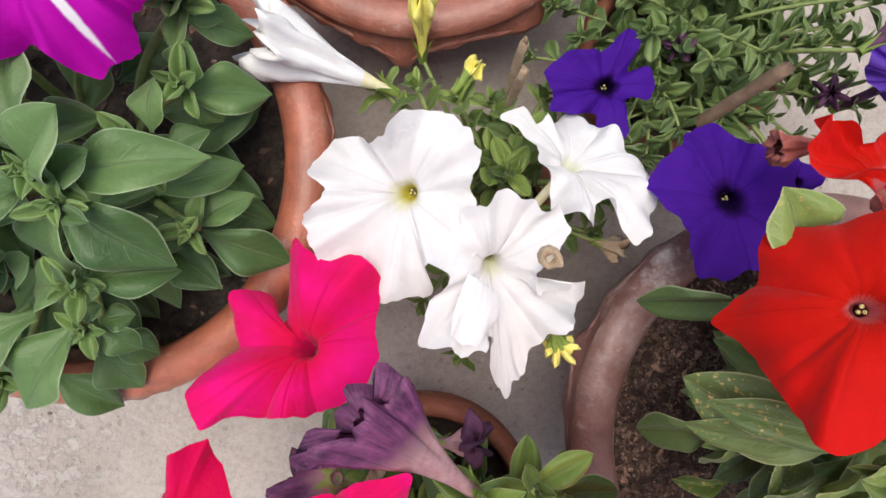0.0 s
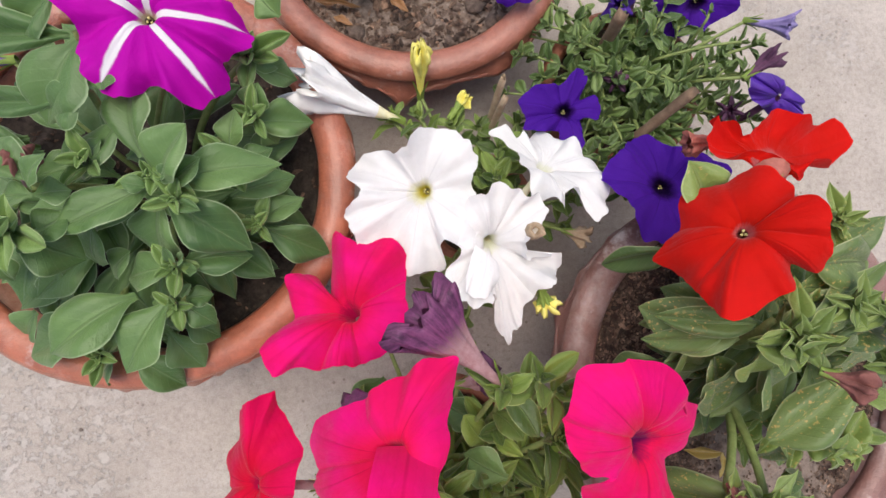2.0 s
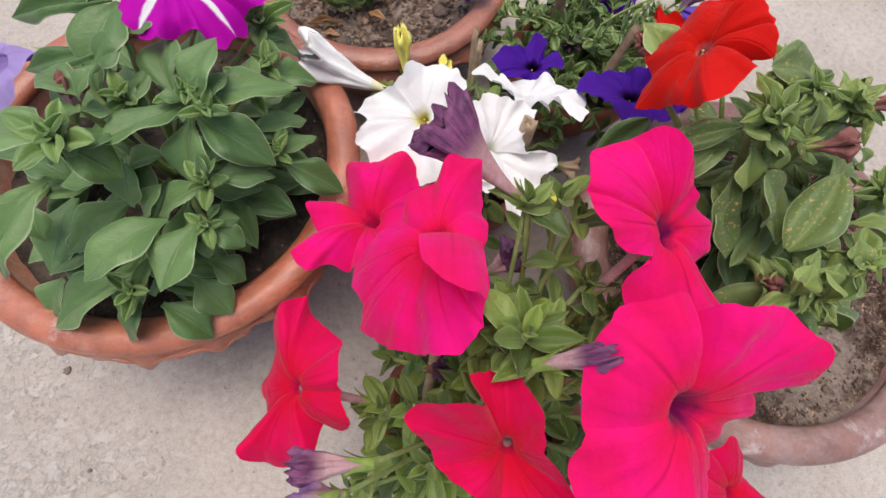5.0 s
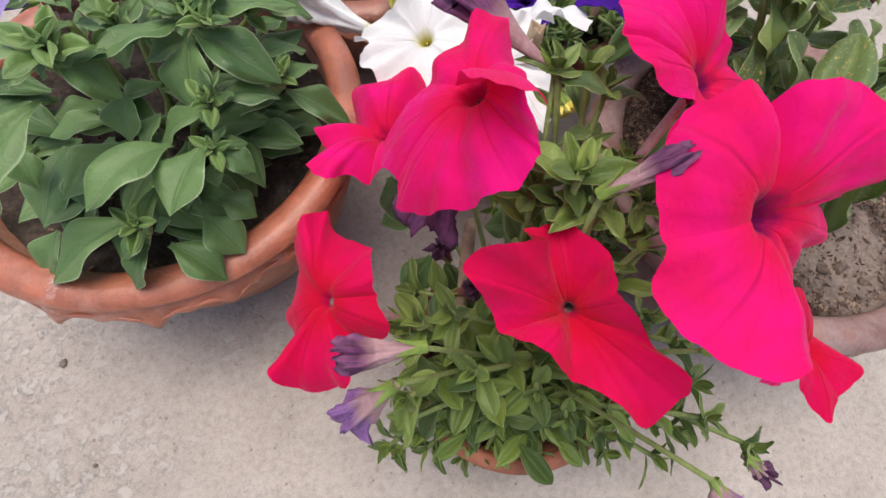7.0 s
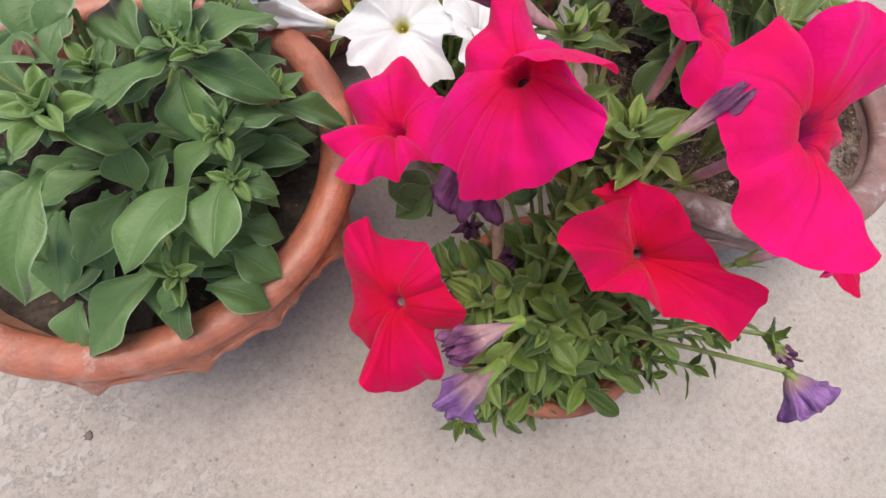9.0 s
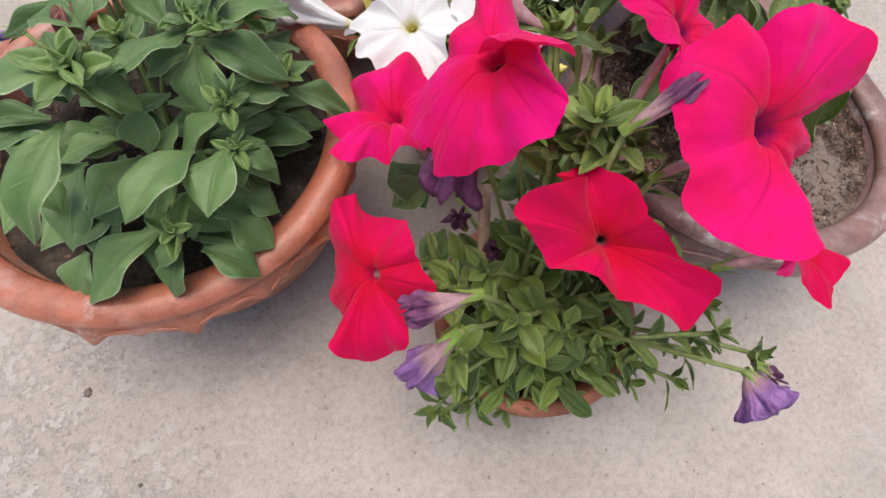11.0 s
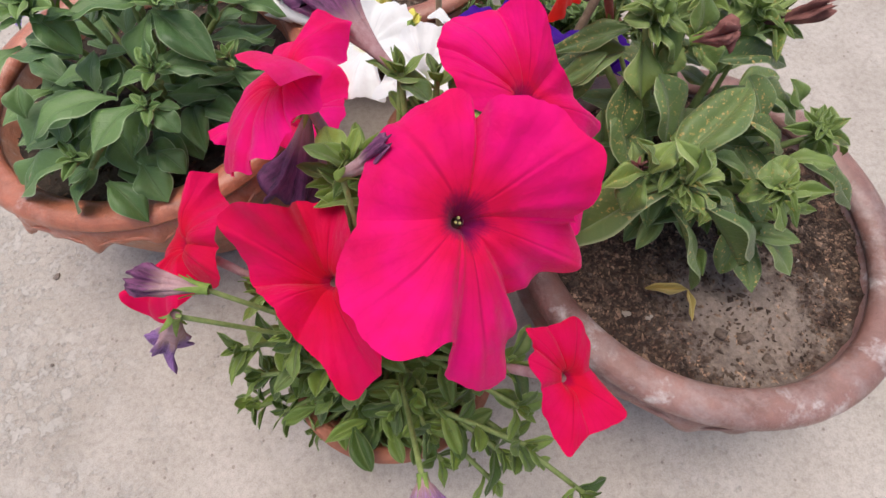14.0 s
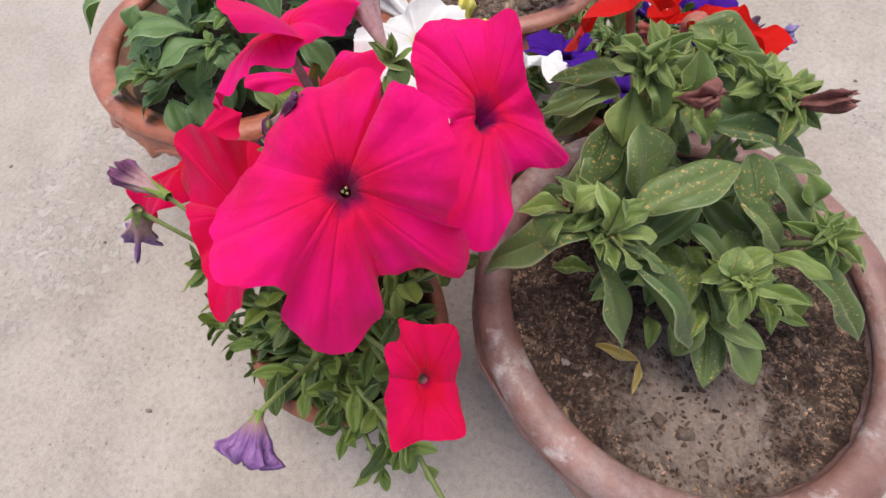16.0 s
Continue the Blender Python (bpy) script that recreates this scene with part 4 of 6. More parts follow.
POT_L, POT_R, POT_T, POT_M = (-0.229, 0.115), (0.241, -0.055), (-0.018, 0.345), (-0.008, -0.137)
frilled_pot(POT_L, 0.161, 0.160, CLAY_ORANGE, "orange terracotta bowl pot with rolled rim and wavy frill", 14, 0.0105, 0.0145, 3, below=CLAY_SCUFFED)
frilled_pot(POT_R, 0.155, 0.143, CLAY_DARK, "dark brown weathered terracotta pot with white mineral bloom", 7, 0.009, 0.0145, 5, (-0.08, 0.0))
frilled_pot(POT_T, 0.143, 0.117, CLAY_RED, "reddish brown terracotta bowl pot with scalloped frill", 9, 0.017, 0.0135, 8)
plain_pot(POT_M, 0.084, 0.102, "small plain terracotta pot hidden under trailing foliage")
soil_bed(POT_L, 0.137, 0.128, SOIL_DARK, "dark soil in the orange pot", 1, 90)
SILT = (0.258, -0.125, 0.072)
soil_in_dark_pot = soil_bed(POT_R, 0.131, 0.130, soil_material("silty_dry_soil", (0.05, 0.027, 0.019), (0.245, 0.192, 0.158), SILT), "dry brown soil with crumbs and a pale silty patch", 2, 5200, 0.0038, slope=0.12, patch=SILT)
soil_in_red_pot = soil_bed(POT_T, 0.120, 0.102, SOIL_GREY, "dry grey soil in the reddish pot", 3, 420, 0.007)
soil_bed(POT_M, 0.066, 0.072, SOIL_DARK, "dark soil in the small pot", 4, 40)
POT_W, POT_B = (0.035, 0.095), (0.175, 0.205)
plain_pot(POT_W, 0.055, 0.075, "small terracotta pot under the white petunia")
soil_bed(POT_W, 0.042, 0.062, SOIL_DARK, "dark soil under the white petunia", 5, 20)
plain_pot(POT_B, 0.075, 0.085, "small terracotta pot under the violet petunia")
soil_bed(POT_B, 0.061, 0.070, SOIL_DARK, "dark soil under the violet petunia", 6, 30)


# ---- the broad-leaved petunia in the orange pot ----
LEFT_LEAVES_1 = [
    (-0.16, 0.09, 0.253, -0.135, 0.117, 0.273, 0.031),
    (-0.16, 0.092, 0.248, -0.098, 0.104, 0.233, 0.026),
    (-0.164, 0.091, 0.25, -0.214, 0.064, 0.26, 0.026),
    (-0.161, 0.086, 0.246, -0.12, 0.054, 0.223, 0.03),
    (-0.164, 0.084, 0.244, -0.173, 0.049, 0.22, 0.034),
    (-0.163, 0.088, 0.258, -0.175, 0.09, 0.263, 0.01),
    (-0.155, 0.092, 0.258, -0.148, 0.097, 0.268, 0.009),
    (-0.151, 0.079, 0.253, -0.135, 0.074, 0.258, 0.008),
    (-0.162, 0.082, 0.253, -0.165, 0.076, 0.253, 0.008),
    (-0.154, 0.089, 0.254, -0.135, 0.103, 0.258, 0.019),
    (-0.161, 0.046, 0.226, -0.123, 0.051, 0.213, 0.024),
    (-0.164, 0.045, 0.226, -0.203, 0.039, 0.208, 0.024),
    (-0.159, 0.047, 0.233, -0.16, 0.056, 0.248, 0.009),
]
LEFT_LEAVES_2 = [
    (-0.156, 0.047, 0.233, -0.149, 0.051, 0.248, 0.008),
    (-0.155, 0.042, 0.233, -0.146, 0.042, 0.238, 0.007),
    (-0.166, 0.042, 0.226, -0.17, 0.036, 0.226, 0.007),
    (-0.173, 0.023, 0.22, -0.197, -0.018, 0.22, 0.034),
    (-0.166, 0.022, 0.213, -0.15, 0.008, 0.203, 0.017),
    (-0.165, 0.025, 0.213, -0.15, 0.027, 0.208, 0.014),
    (-0.171, 0.018, 0.211, -0.174, 0.004, 0.203, 0.013),
    (-0.172, 0.024, 0.214, -0.186, 0.023, 0.213, 0.01),
    (-0.169, 0.027, 0.214, -0.158, 0.034, 0.22, 0.009),
    (-0.191, 0.028, 0.22, -0.24, -0.005, 0.223, 0.037),
    (-0.233, 0.009, 0.183, -0.298, -0.013, 0.163, 0.035),
    (-0.228, -0.012, 0.183, -0.247, -0.032, 0.163, 0.023),
    (-0.217, -0.014, 0.178, -0.191, -0.04, 0.158, 0.025),
]
LEFT_LEAVES_3 = [
    (-0.193, 0.001, 0.178, -0.176, -0.026, 0.163, 0.027),
    (-0.182, 0.01, 0.18, -0.162, -0.004, 0.168, 0.022),
    (-0.225, -0.008, 0.188, -0.243, -0.018, 0.183, 0.019),
    (-0.22, -0.008, 0.19, -0.208, -0.005, 0.193, 0.012),
    (-0.121, 0.07, 0.198, -0.084, 0.053, 0.168, 0.026),
    (-0.122, 0.073, 0.203, -0.095, 0.09, 0.193, 0.018),
    (-0.136, 0.089, 0.213, -0.101, 0.105, 0.193, 0.024),
    (-0.122, 0.07, 0.203, -0.129, 0.078, 0.208, 0.011),
    (-0.119, 0.074, 0.206, -0.114, 0.08, 0.213, 0.009),
    (-0.126, 0.138, 0.208, -0.09, 0.145, 0.183, 0.026),
    (-0.122, 0.142, 0.21, -0.116, 0.16, 0.22, 0.022),
    (-0.133, 0.117, 0.22, -0.128, 0.141, 0.226, 0.02),
    (-0.13, 0.105, 0.213, -0.111, 0.121, 0.208, 0.017),
]
LEFT_LEAVES_4 = [
    (-0.119, 0.135, 0.203, -0.112, 0.128, 0.193, 0.014),
    (-0.131, 0.179, 0.208, -0.109, 0.183, 0.193, 0.017),
    (-0.124, 0.18, 0.208, -0.112, 0.198, 0.198, 0.017),
    (-0.129, 0.18, 0.213, -0.125, 0.192, 0.218, 0.019),
    (-0.126, 0.176, 0.208, -0.102, 0.178, 0.178, 0.019),
    (-0.226, 0.062, 0.268, -0.206, 0.05, 0.243, 0.029),
    (-0.228, 0.064, 0.268, -0.282, 0.087, 0.248, 0.039),
    (-0.245, 0.054, 0.248, -0.292, 0.008, 0.216, 0.035),
    (-0.223, 0.065, 0.268, -0.234, 0.074, 0.273, 0.014),
    (-0.225, 0.066, 0.27, -0.215, 0.074, 0.278, 0.012),
    (-0.22, 0.061, 0.263, -0.205, 0.074, 0.258, 0.024),
    (-0.236, 0.061, 0.263, -0.255, 0.057, 0.258, 0.017),
    (-0.228, 0.06, 0.27, -0.234, 0.053, 0.263, 0.01),
]
LEFT_LEAVES_5 = [
    (-0.222, 0.059, 0.27, -0.218, 0.055, 0.266, 0.009),
    (-0.212, 0.089, 0.273, -0.241, 0.113, 0.268, 0.021),
    (-0.212, 0.085, 0.273, -0.198, 0.101, 0.283, 0.014),
    (-0.216, 0.083, 0.268, -0.237, 0.083, 0.263, 0.015),
    (-0.215, 0.083, 0.268, -0.203, 0.087, 0.258, 0.018),
    (-0.196, 0.139, 0.258, -0.221, 0.133, 0.248, 0.027),
    (-0.187, 0.142, 0.258, -0.187, 0.152, 0.258, 0.017),
    (-0.204, 0.173, 0.258, -0.275, 0.179, 0.248, 0.025),
    (-0.198, 0.119, 0.243, -0.223, 0.101, 0.228, 0.025),
    (-0.176, 0.109, 0.238, -0.183, 0.161, 0.233, 0.029),
    (-0.214, 0.138, 0.253, -0.273, 0.144, 0.238, 0.017),
    (-0.205, 0.116, 0.238, -0.202, 0.104, 0.228, 0.018),
    (-0.193, 0.079, 0.218, -0.23, 0.08, 0.198, 0.023),
]
LEFT_LEAVES_6 = [
    (-0.22, 0.048, 0.208, -0.213, 0.07, 0.228, 0.027),
    (-0.215, 0.041, 0.203, -0.196, 0.056, 0.218, 0.02),
    (-0.256, 0.049, 0.198, -0.264, 0.025, 0.178, 0.025),
    (-0.287, 0.019, 0.173, -0.308, -0.003, 0.153, 0.027),
    (-0.286, 0.041, 0.193, -0.287, 0.062, 0.208, 0.02),
    (-0.206, 0.192, 0.268, -0.241, 0.178, 0.248, 0.029),
    (-0.2, 0.169, 0.258, -0.227, 0.128, 0.243, 0.04),
    (-0.187, 0.13, 0.243, -0.223, 0.097, 0.228, 0.024),
    (-0.105, 0.209, 0.208, -0.118, 0.222, 0.213, 0.021),
    (-0.124, 0.195, 0.208, -0.139, 0.185, 0.198, 0.017),
]
LEFT_LEAVES = LEFT_LEAVES_1 + LEFT_LEAVES_2 + LEFT_LEAVES_3 + LEFT_LEAVES_4 + LEFT_LEAVES_5 + LEFT_LEAVES_6


def big_leaves(plant, kinds, rows, crown, tufts=None, wide=1.0):
    """Placed leaves, each with a stalk back towards the plant's crown."""
    crown = Vector(crown)
    for bx, by, bz, tx, ty, tz, w in rows:
        b, t = Vector((bx, by, bz)), Vector((tx, ty, tz))
        out = ((b + t) / 2 - crown)
        up = Vector((0, 0, 1)) - 0.25 * Vector((out.x, out.y, 0)).normalized()
        leaf(plant, tufts if tufts and (t - b).length < 0.036 else kinds, b, t, w * wide, up)


def under_leaves(plant, kinds, centre, radius, low, high, count, length, ratio, seed):
    """The plant's lower foliage: leaves that stand out from its stems under the crown."""
    rnd = random.Random(seed)
    for _ in range(count):
        a, r = rnd.uniform(0, 6.28), radius * math.sqrt(rnd.random())
        z = low + (high - low) * rnd.random() * (1 - 0.5 * (r / radius) ** 2)
        b = Vector((centre[0] + r * math.cos(a), centre[1] + r * math.sin(a), z))
        da = a + rnd.uniform(-0.9, 0.9)
        d = Vector((math.cos(da), math.sin(da), rnd.uniform(-0.35, 0.35))).normalized()
        s = length * rnd.uniform(0.7, 1.15)
        leaf(plant, kinds, b, b + d * s, s * ratio * rnd.uniform(0.85, 1.15))


left_plant = thing("petunia_plant", (*POT_L, 0.128), "broad-leaved green petunia with a purple and white star flower", "plant", "petunia plants")
left_root = Vector((*POT_L, 0.128))
big_leaves(left_plant, BROAD, LEFT_LEAVES, (*POT_L, 0.16))
under_leaves(left_plant, BROAD, (POT_L[0] + 0.005, POT_L[1] - 0.005), 0.085, 0.14, 0.2, 80, 0.052, 0.5, 11)
for end in ((-0.161, 0.095, 0.24), (-0.163, 0.045, 0.217), (-0.169, 0.022, 0.205), (-0.223, -0.009, 0.19), (-0.121, 0.072, 0.2), (-0.124, 0.141, 0.205),
            (-0.232, 0.065, 0.26), (-0.219, 0.088, 0.265), (-0.127, 0.183, 0.205), (-0.199, 0.144, 0.25), (-0.207, 0.179, 0.25)):
    end = Vector(end)
    flat = (end - left_root) * 0.3
    stem(left_plant, left_root + Vector((flat.x, flat.y, 0)), end, 0.003, 0.002, 0.03)
for at, num, size in (((-0.161, 0.095, 0.25), 6, 0.018), ((-0.151, 0.081, 0.25), 6, 0.014), ((-0.163, 0.045, 0.226), 6, 0.016), ((-0.169, 0.022, 0.213), 5, 0.013),
                      ((-0.223, -0.009, 0.199), 6, 0.018), ((-0.12, 0.071, 0.207), 6, 0.015), ((-0.121, 0.14, 0.212), 6, 0.018), ((-0.226, 0.064, 0.268), 9, 0.022),
                      ((-0.13, 0.108, 0.23), 6, 0.018), ((-0.124, 0.181, 0.21), 8, 0.024), ((-0.205, 0.107, 0.24), 5, 0.018)):
    rosette(left_plant, YOUNG, Vector(at) + Vector((0, 0, 0.004)), (0.1, -0.15, 1), num + 3, size * 1.4, 0.42, dice.uniform(0, 6), 0.9)
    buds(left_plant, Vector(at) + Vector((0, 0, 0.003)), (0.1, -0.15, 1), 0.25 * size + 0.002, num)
petunia(left_plant, STAR, WILTED_DARK, (-0.167, 0.186, 0.257), [(-0.19, 0.143, 0.255), (-0.129, 0.14, 0.252), (-0.114, 0.184, 0.234), (-0.159, 0.228, 0.25), (-0.209, 0.204, 0.262)],
        (-0.17, 0.185, 0.215), notch=0.2, root=left_root, seed=3, colour="purple petunia flower with a white star", ruffle=0.0045)
petunia(left_plant, LILAC, LILAC, (-0.307, 0.176, 0.215), [(-0.321, 0.142, 0.2), (-0.353, 0.162, 0.19), (-0.341, 0.186, 0.21), (-0.314, 0.189, 0.22), (-0.29, 0.181, 0.22)],
        (-0.275, 0.182, 0.21), root=left_root, seed=9, colour="pale lilac flower seen from its side")
wilted(left_plant, DOWNY_TUBE, BROWN_DRY, (-0.23, 0.09, 0.252), (-0.219, 0.103, 0.275), 0.0075, seed=2, label="closing purplish bud", closed=0.4, crumple=0.4)

# ---- the red petunia in the dark pot ----
RED_LEAVES_1 = [
    (0.165, -0.098, 0.266, 0.106, -0.107, 0.199, 0.028),
    (0.163, -0.104, 0.254, 0.196, -0.128, 0.184, 0.023),
    (0.182, -0.101, 0.249, 0.23, -0.113, 0.184, 0.023),
    (0.181, -0.068, 0.244, 0.226, -0.029, 0.254, 0.027),
    (0.171, -0.023, 0.264, 0.182, -0.047, 0.229, 0.03),
    (0.156, -0.019, 0.259, 0.151, -0.047, 0.224, 0.021),
    (0.158, 0.004, 0.274, 0.114, 0.008, 0.254, 0.015),
    (0.145, -0.004, 0.264, 0.112, -0.007, 0.239, 0.013),
    (0.162, -0.007, 0.274, 0.165, -0.028, 0.249, 0.021),
    (0.175, 0, 0.279, 0.236, 0.034, 0.269, 0.015),
    (0.209, -0.01, 0.259, 0.264, -0.001, 0.239, 0.018),
    (0.232, -0.016, 0.249, 0.25, -0.033, 0.219, 0.02),
    (0.243, -0.016, 0.239, 0.288, -0.019, 0.199, 0.023),
]
RED_LEAVES_2 = [
    (0.236, -0.033, 0.229, 0.273, -0.037, 0.194, 0.02),
    (0.213, -0.055, 0.224, 0.245, -0.061, 0.194, 0.018),
    (0.281, -0.043, 0.199, 0.342, -0.061, 0.149, 0.021),
    (0.251, -0.089, 0.184, 0.281, -0.111, 0.154, 0.023),
    (0.278, -0.052, 0.184, 0.297, -0.066, 0.159, 0.018),
    (0.233, -0.087, 0.189, 0.231, -0.109, 0.159, 0.018),
    (0.146, -0.096, 0.276, 0.122, -0.102, 0.274, 0.009),
    (0.145, -0.097, 0.279, 0.136, -0.095, 0.299, 0.009),
    (0.148, -0.095, 0.274, 0.159, -0.084, 0.284, 0.012),
    (0.145, -0.097, 0.274, 0.136, -0.108, 0.259, 0.014),
    (0.148, -0.094, 0.269, 0.165, -0.098, 0.254, 0.015),
    (0.164, -0.101, 0.274, 0.154, -0.088, 0.294, 0.01),
    (0.166, -0.101, 0.272, 0.182, -0.085, 0.274, 0.01),
]
RED_LEAVES_3 = [
    (0.168, -0.101, 0.27, 0.189, -0.091, 0.264, 0.012),
    (0.167, -0.102, 0.269, 0.186, -0.101, 0.244, 0.013),
    (0.165, -0.103, 0.274, 0.167, -0.094, 0.294, 0.009),
    (0.163, -0.103, 0.272, 0.174, -0.11, 0.254, 0.009),
    (0.173, -0.1, 0.264, 0.203, -0.095, 0.234, 0.012),
    (0.239, -0.081, 0.224, 0.257, -0.059, 0.224, 0.013),
    (0.24, -0.082, 0.224, 0.267, -0.081, 0.204, 0.014),
    (0.236, -0.082, 0.226, 0.236, -0.068, 0.236, 0.013),
    (0.237, -0.083, 0.224, 0.225, -0.078, 0.214, 0.016),
    (0.239, -0.084, 0.222, 0.254, -0.094, 0.194, 0.017),
    (0.236, -0.084, 0.229, 0.25, -0.081, 0.224, 0.008),
    (0.233, -0.084, 0.229, 0.226, -0.081, 0.236, 0.008),
    (0.165, -0.003, 0.284, 0.148, -0.006, 0.304, 0.012),
]
RED_LEAVES_4 = [
    (0.165, -0.004, 0.284, 0.147, -0.005, 0.289, 0.014),
    (0.166, -0.004, 0.284, 0.172, -0.002, 0.304, 0.01),
    (0.166, -0.003, 0.282, 0.188, 0.001, 0.274, 0.013),
    (0.166, -0.002, 0.28, 0.181, -0.017, 0.264, 0.015),
    (0.164, -0.005, 0.284, 0.157, -0.012, 0.304, 0.008),
    (0.167, -0.005, 0.284, 0.178, -0.002, 0.289, 0.009),
    (0.19, -0.007, 0.274, 0.187, 0, 0.299, 0.014),
    (0.189, -0.009, 0.272, 0.209, -0.016, 0.249, 0.014),
    (0.187, -0.009, 0.269, 0.176, -0.018, 0.259, 0.014),
    (0.228, 0.01, 0.274, 0.213, 0.005, 0.274, 0.013),
    (0.228, 0.009, 0.274, 0.232, 0.018, 0.284, 0.013),
    (0.23, 0.01, 0.272, 0.257, 0.018, 0.254, 0.016),
    (0.231, 0.011, 0.269, 0.256, 0.007, 0.244, 0.016),
]
RED_LEAVES_5 = [
    (0.226, 0.007, 0.274, 0.226, 0.003, 0.259, 0.014),
    (0.226, 0.005, 0.279, 0.218, -0.001, 0.294, 0.008),
    (0.234, 0.005, 0.274, 0.254, 0.022, 0.264, 0.011),
    (0.301, -0.027, 0.199, 0.291, -0.044, 0.189, 0.015),
    (0.3, -0.028, 0.202, 0.286, -0.018, 0.219, 0.011),
    (0.302, -0.027, 0.2, 0.304, -0.015, 0.214, 0.011),
    (0.303, -0.028, 0.198, 0.328, -0.029, 0.179, 0.015),
    (0.3, -0.03, 0.2, 0.287, -0.026, 0.206, 0.011),
    (0.303, -0.028, 0.2, 0.316, -0.023, 0.194, 0.009),
    (0.301, -0.029, 0.196, 0.311, -0.039, 0.179, 0.013),
    (0.282, -0.012, 0.209, 0.268, -0.007, 0.234, 0.013),
    (0.14, 0.045, 0.224, 0.109, 0.038, 0.189, 0.018),
    (0.146, 0.074, 0.244, 0.133, 0.093, 0.264, 0.024),
]
RED_LEAVES_6 = [
    (0.156, -0.003, 0.264, 0.114, 0.011, 0.234, 0.029),
    (0.148, 0.011, 0.244, 0.122, -0.001, 0.214, 0.015),
    (0.152, -0.018, 0.244, 0.163, -0.06, 0.214, 0.028),
    (0.151, -0.013, 0.224, 0.148, -0.048, 0.184, 0.025),
    (0.144, -0.03, 0.194, 0.119, -0.039, 0.169, 0.022),
    (0.184, 0.034, 0.284, 0.228, 0.034, 0.264, 0.026),
    (0.179, 0.014, 0.274, 0.229, 0.006, 0.254, 0.023),
    (0.183, 0.022, 0.274, 0.235, 0.022, 0.259, 0.023),
]
RED_LEAVES = RED_LEAVES_1 + RED_LEAVES_2 + RED_LEAVES_3 + RED_LEAVES_4 + RED_LEAVES_5 + RED_LEAVES_6


red_plant = thing("petunia_plant", (0.205, -0.035, 0.13), "red petunia with long grey-green leaves in the dark pot", "plant", "petunia plants")
red_root = Vector((0.205, -0.035, 0.13))
big_leaves(red_plant, LANCE, RED_LEAVES, (0.2, -0.03, 0.17), TUFT, 1.15)
under_leaves(red_plant, LANCE, (0.215, -0.015), 0.032, 0.15, 0.22, 22, 0.05, 0.42, 12)
under_leaves(red_plant, LANCE, (0.228, -0.045), 0.048, 0.16, 0.2, 24, 0.042, 0.45, 13)
under_leaves(red_plant, LANCE, (0.225, 0.0), 0.04, 0.17, 0.24, 28, 0.05, 0.42, 15)
under_leaves(red_plant, TUFT, (0.225, -0.045), 0.06, 0.16, 0.22, 26, 0.03, 0.4, 14)
for end in ((0.145, -0.086, 0.26), (0.166, -0.095, 0.262), (0.246, -0.082, 0.218), (0.166, 0.005, 0.275), (0.23, 0.012, 0.27), (0.303, -0.025, 0.195), (0.187, 0.012, 0.26), (0.145, 0.045, 0.24)):
    stem(red_plant, red_root + Vector((dice.uniform(-0.012, 0.012), dice.uniform(-0.012, 0.012), 0)), end, 0.0035, 0.0022, 0.03)
for at, num, size in (((0.145, -0.086, 0.265), 6, 0.02), ((0.167, -0.099, 0.268), 8, 0.024), ((0.246, -0.082, 0.224), 8, 0.022), ((0.165, -0.003, 0.283), 9, 0.026),
                      ((0.228, 0.006, 0.276), 12, 0.03), ((0.2, 0.014, 0.285), 10, 0.028), ((0.244, 0.007, 0.265), 12, 0.03), ((0.286, -0.035, 0.215), 14, 0.032), ((0.246, -0.077, 0.215), 12, 0.028), ((0.16, -0.091, 0.268), 12, 0.034), ((0.168, 0, 0.29), 12, 0.032), ((0.301, -0.028, 0.2), 9, 0.021), ((0.238, 0.06, 0.235), 12, 0.034), ((0.193, -0.006, 0.27), 8, 0.028), ((0.182, 0.011, 0.27), 8, 0.03)):
    rosette(red_plant, TUFT, at, (0.05, -0.2, 1), num + 2, size * 0.82, 0.34, dice.uniform(0, 6), 1.05)
petunia(red_plant, RED, RED_TUBE, (0.147, 0.052, 0.288), [(0.115, 0.041, 0.253), (0.124, 0.058, 0.262), (0.133, 0.078, 0.257), (0.15, 0.08, 0.27), (0.16, 0.085, 0.284), (0.164, 0.074, 0.298), (0.161, 0.067, 0.304), (0.17, 0.062, 0.309), (0.174, 0.045, 0.308), (0.171, 0.03, 0.303), (0.164, 0.034, 0.296), (0.155, 0.022, 0.307), (0.149, 0.019, 0.302), (0.129, 0.008, 0.298), (0.127, 0.022, 0.276), (0.12, 0.035, 0.257)],
        (0.16, 0.04, 0.245), lobes=(0, 3, 7, 9, 13), root=red_root, seed=4, fold=0.003, belly=0.16, ruffle=0.0028, colour="bright red petunia flower", curl=0.3, depth=0.007)
petunia(red_plant, RED, RED_TUBE, (0.197, 0.097, 0.237), [(0.168, 0.099, 0.238), (0.163, 0.111, 0.234), (0.164, 0.124, 0.235), (0.176, 0.125, 0.226), (0.19, 0.114, 0.238), (0.2, 0.127, 0.233), (0.212, 0.132, 0.23), (0.224, 0.124, 0.231), (0.233, 0.121, 0.23), (0.252, 0.125, 0.222), (0.26, 0.11, 0.221), (0.247, 0.096, 0.228), (0.226, 0.098, 0.238), (0.213, 0.086, 0.243), (0.2, 0.095, 0.247), (0.186, 0.104, 0.244)],
        (0.19, 0.079, 0.252), lobes=(1, 3, 6, 10, 13), root=red_root, seed=5, colour="bright red petunia flower turned away, with brownish tube", depth=0.012, ruffle=0.0035, thick=1.3, flare=3.0, fold=0.003)
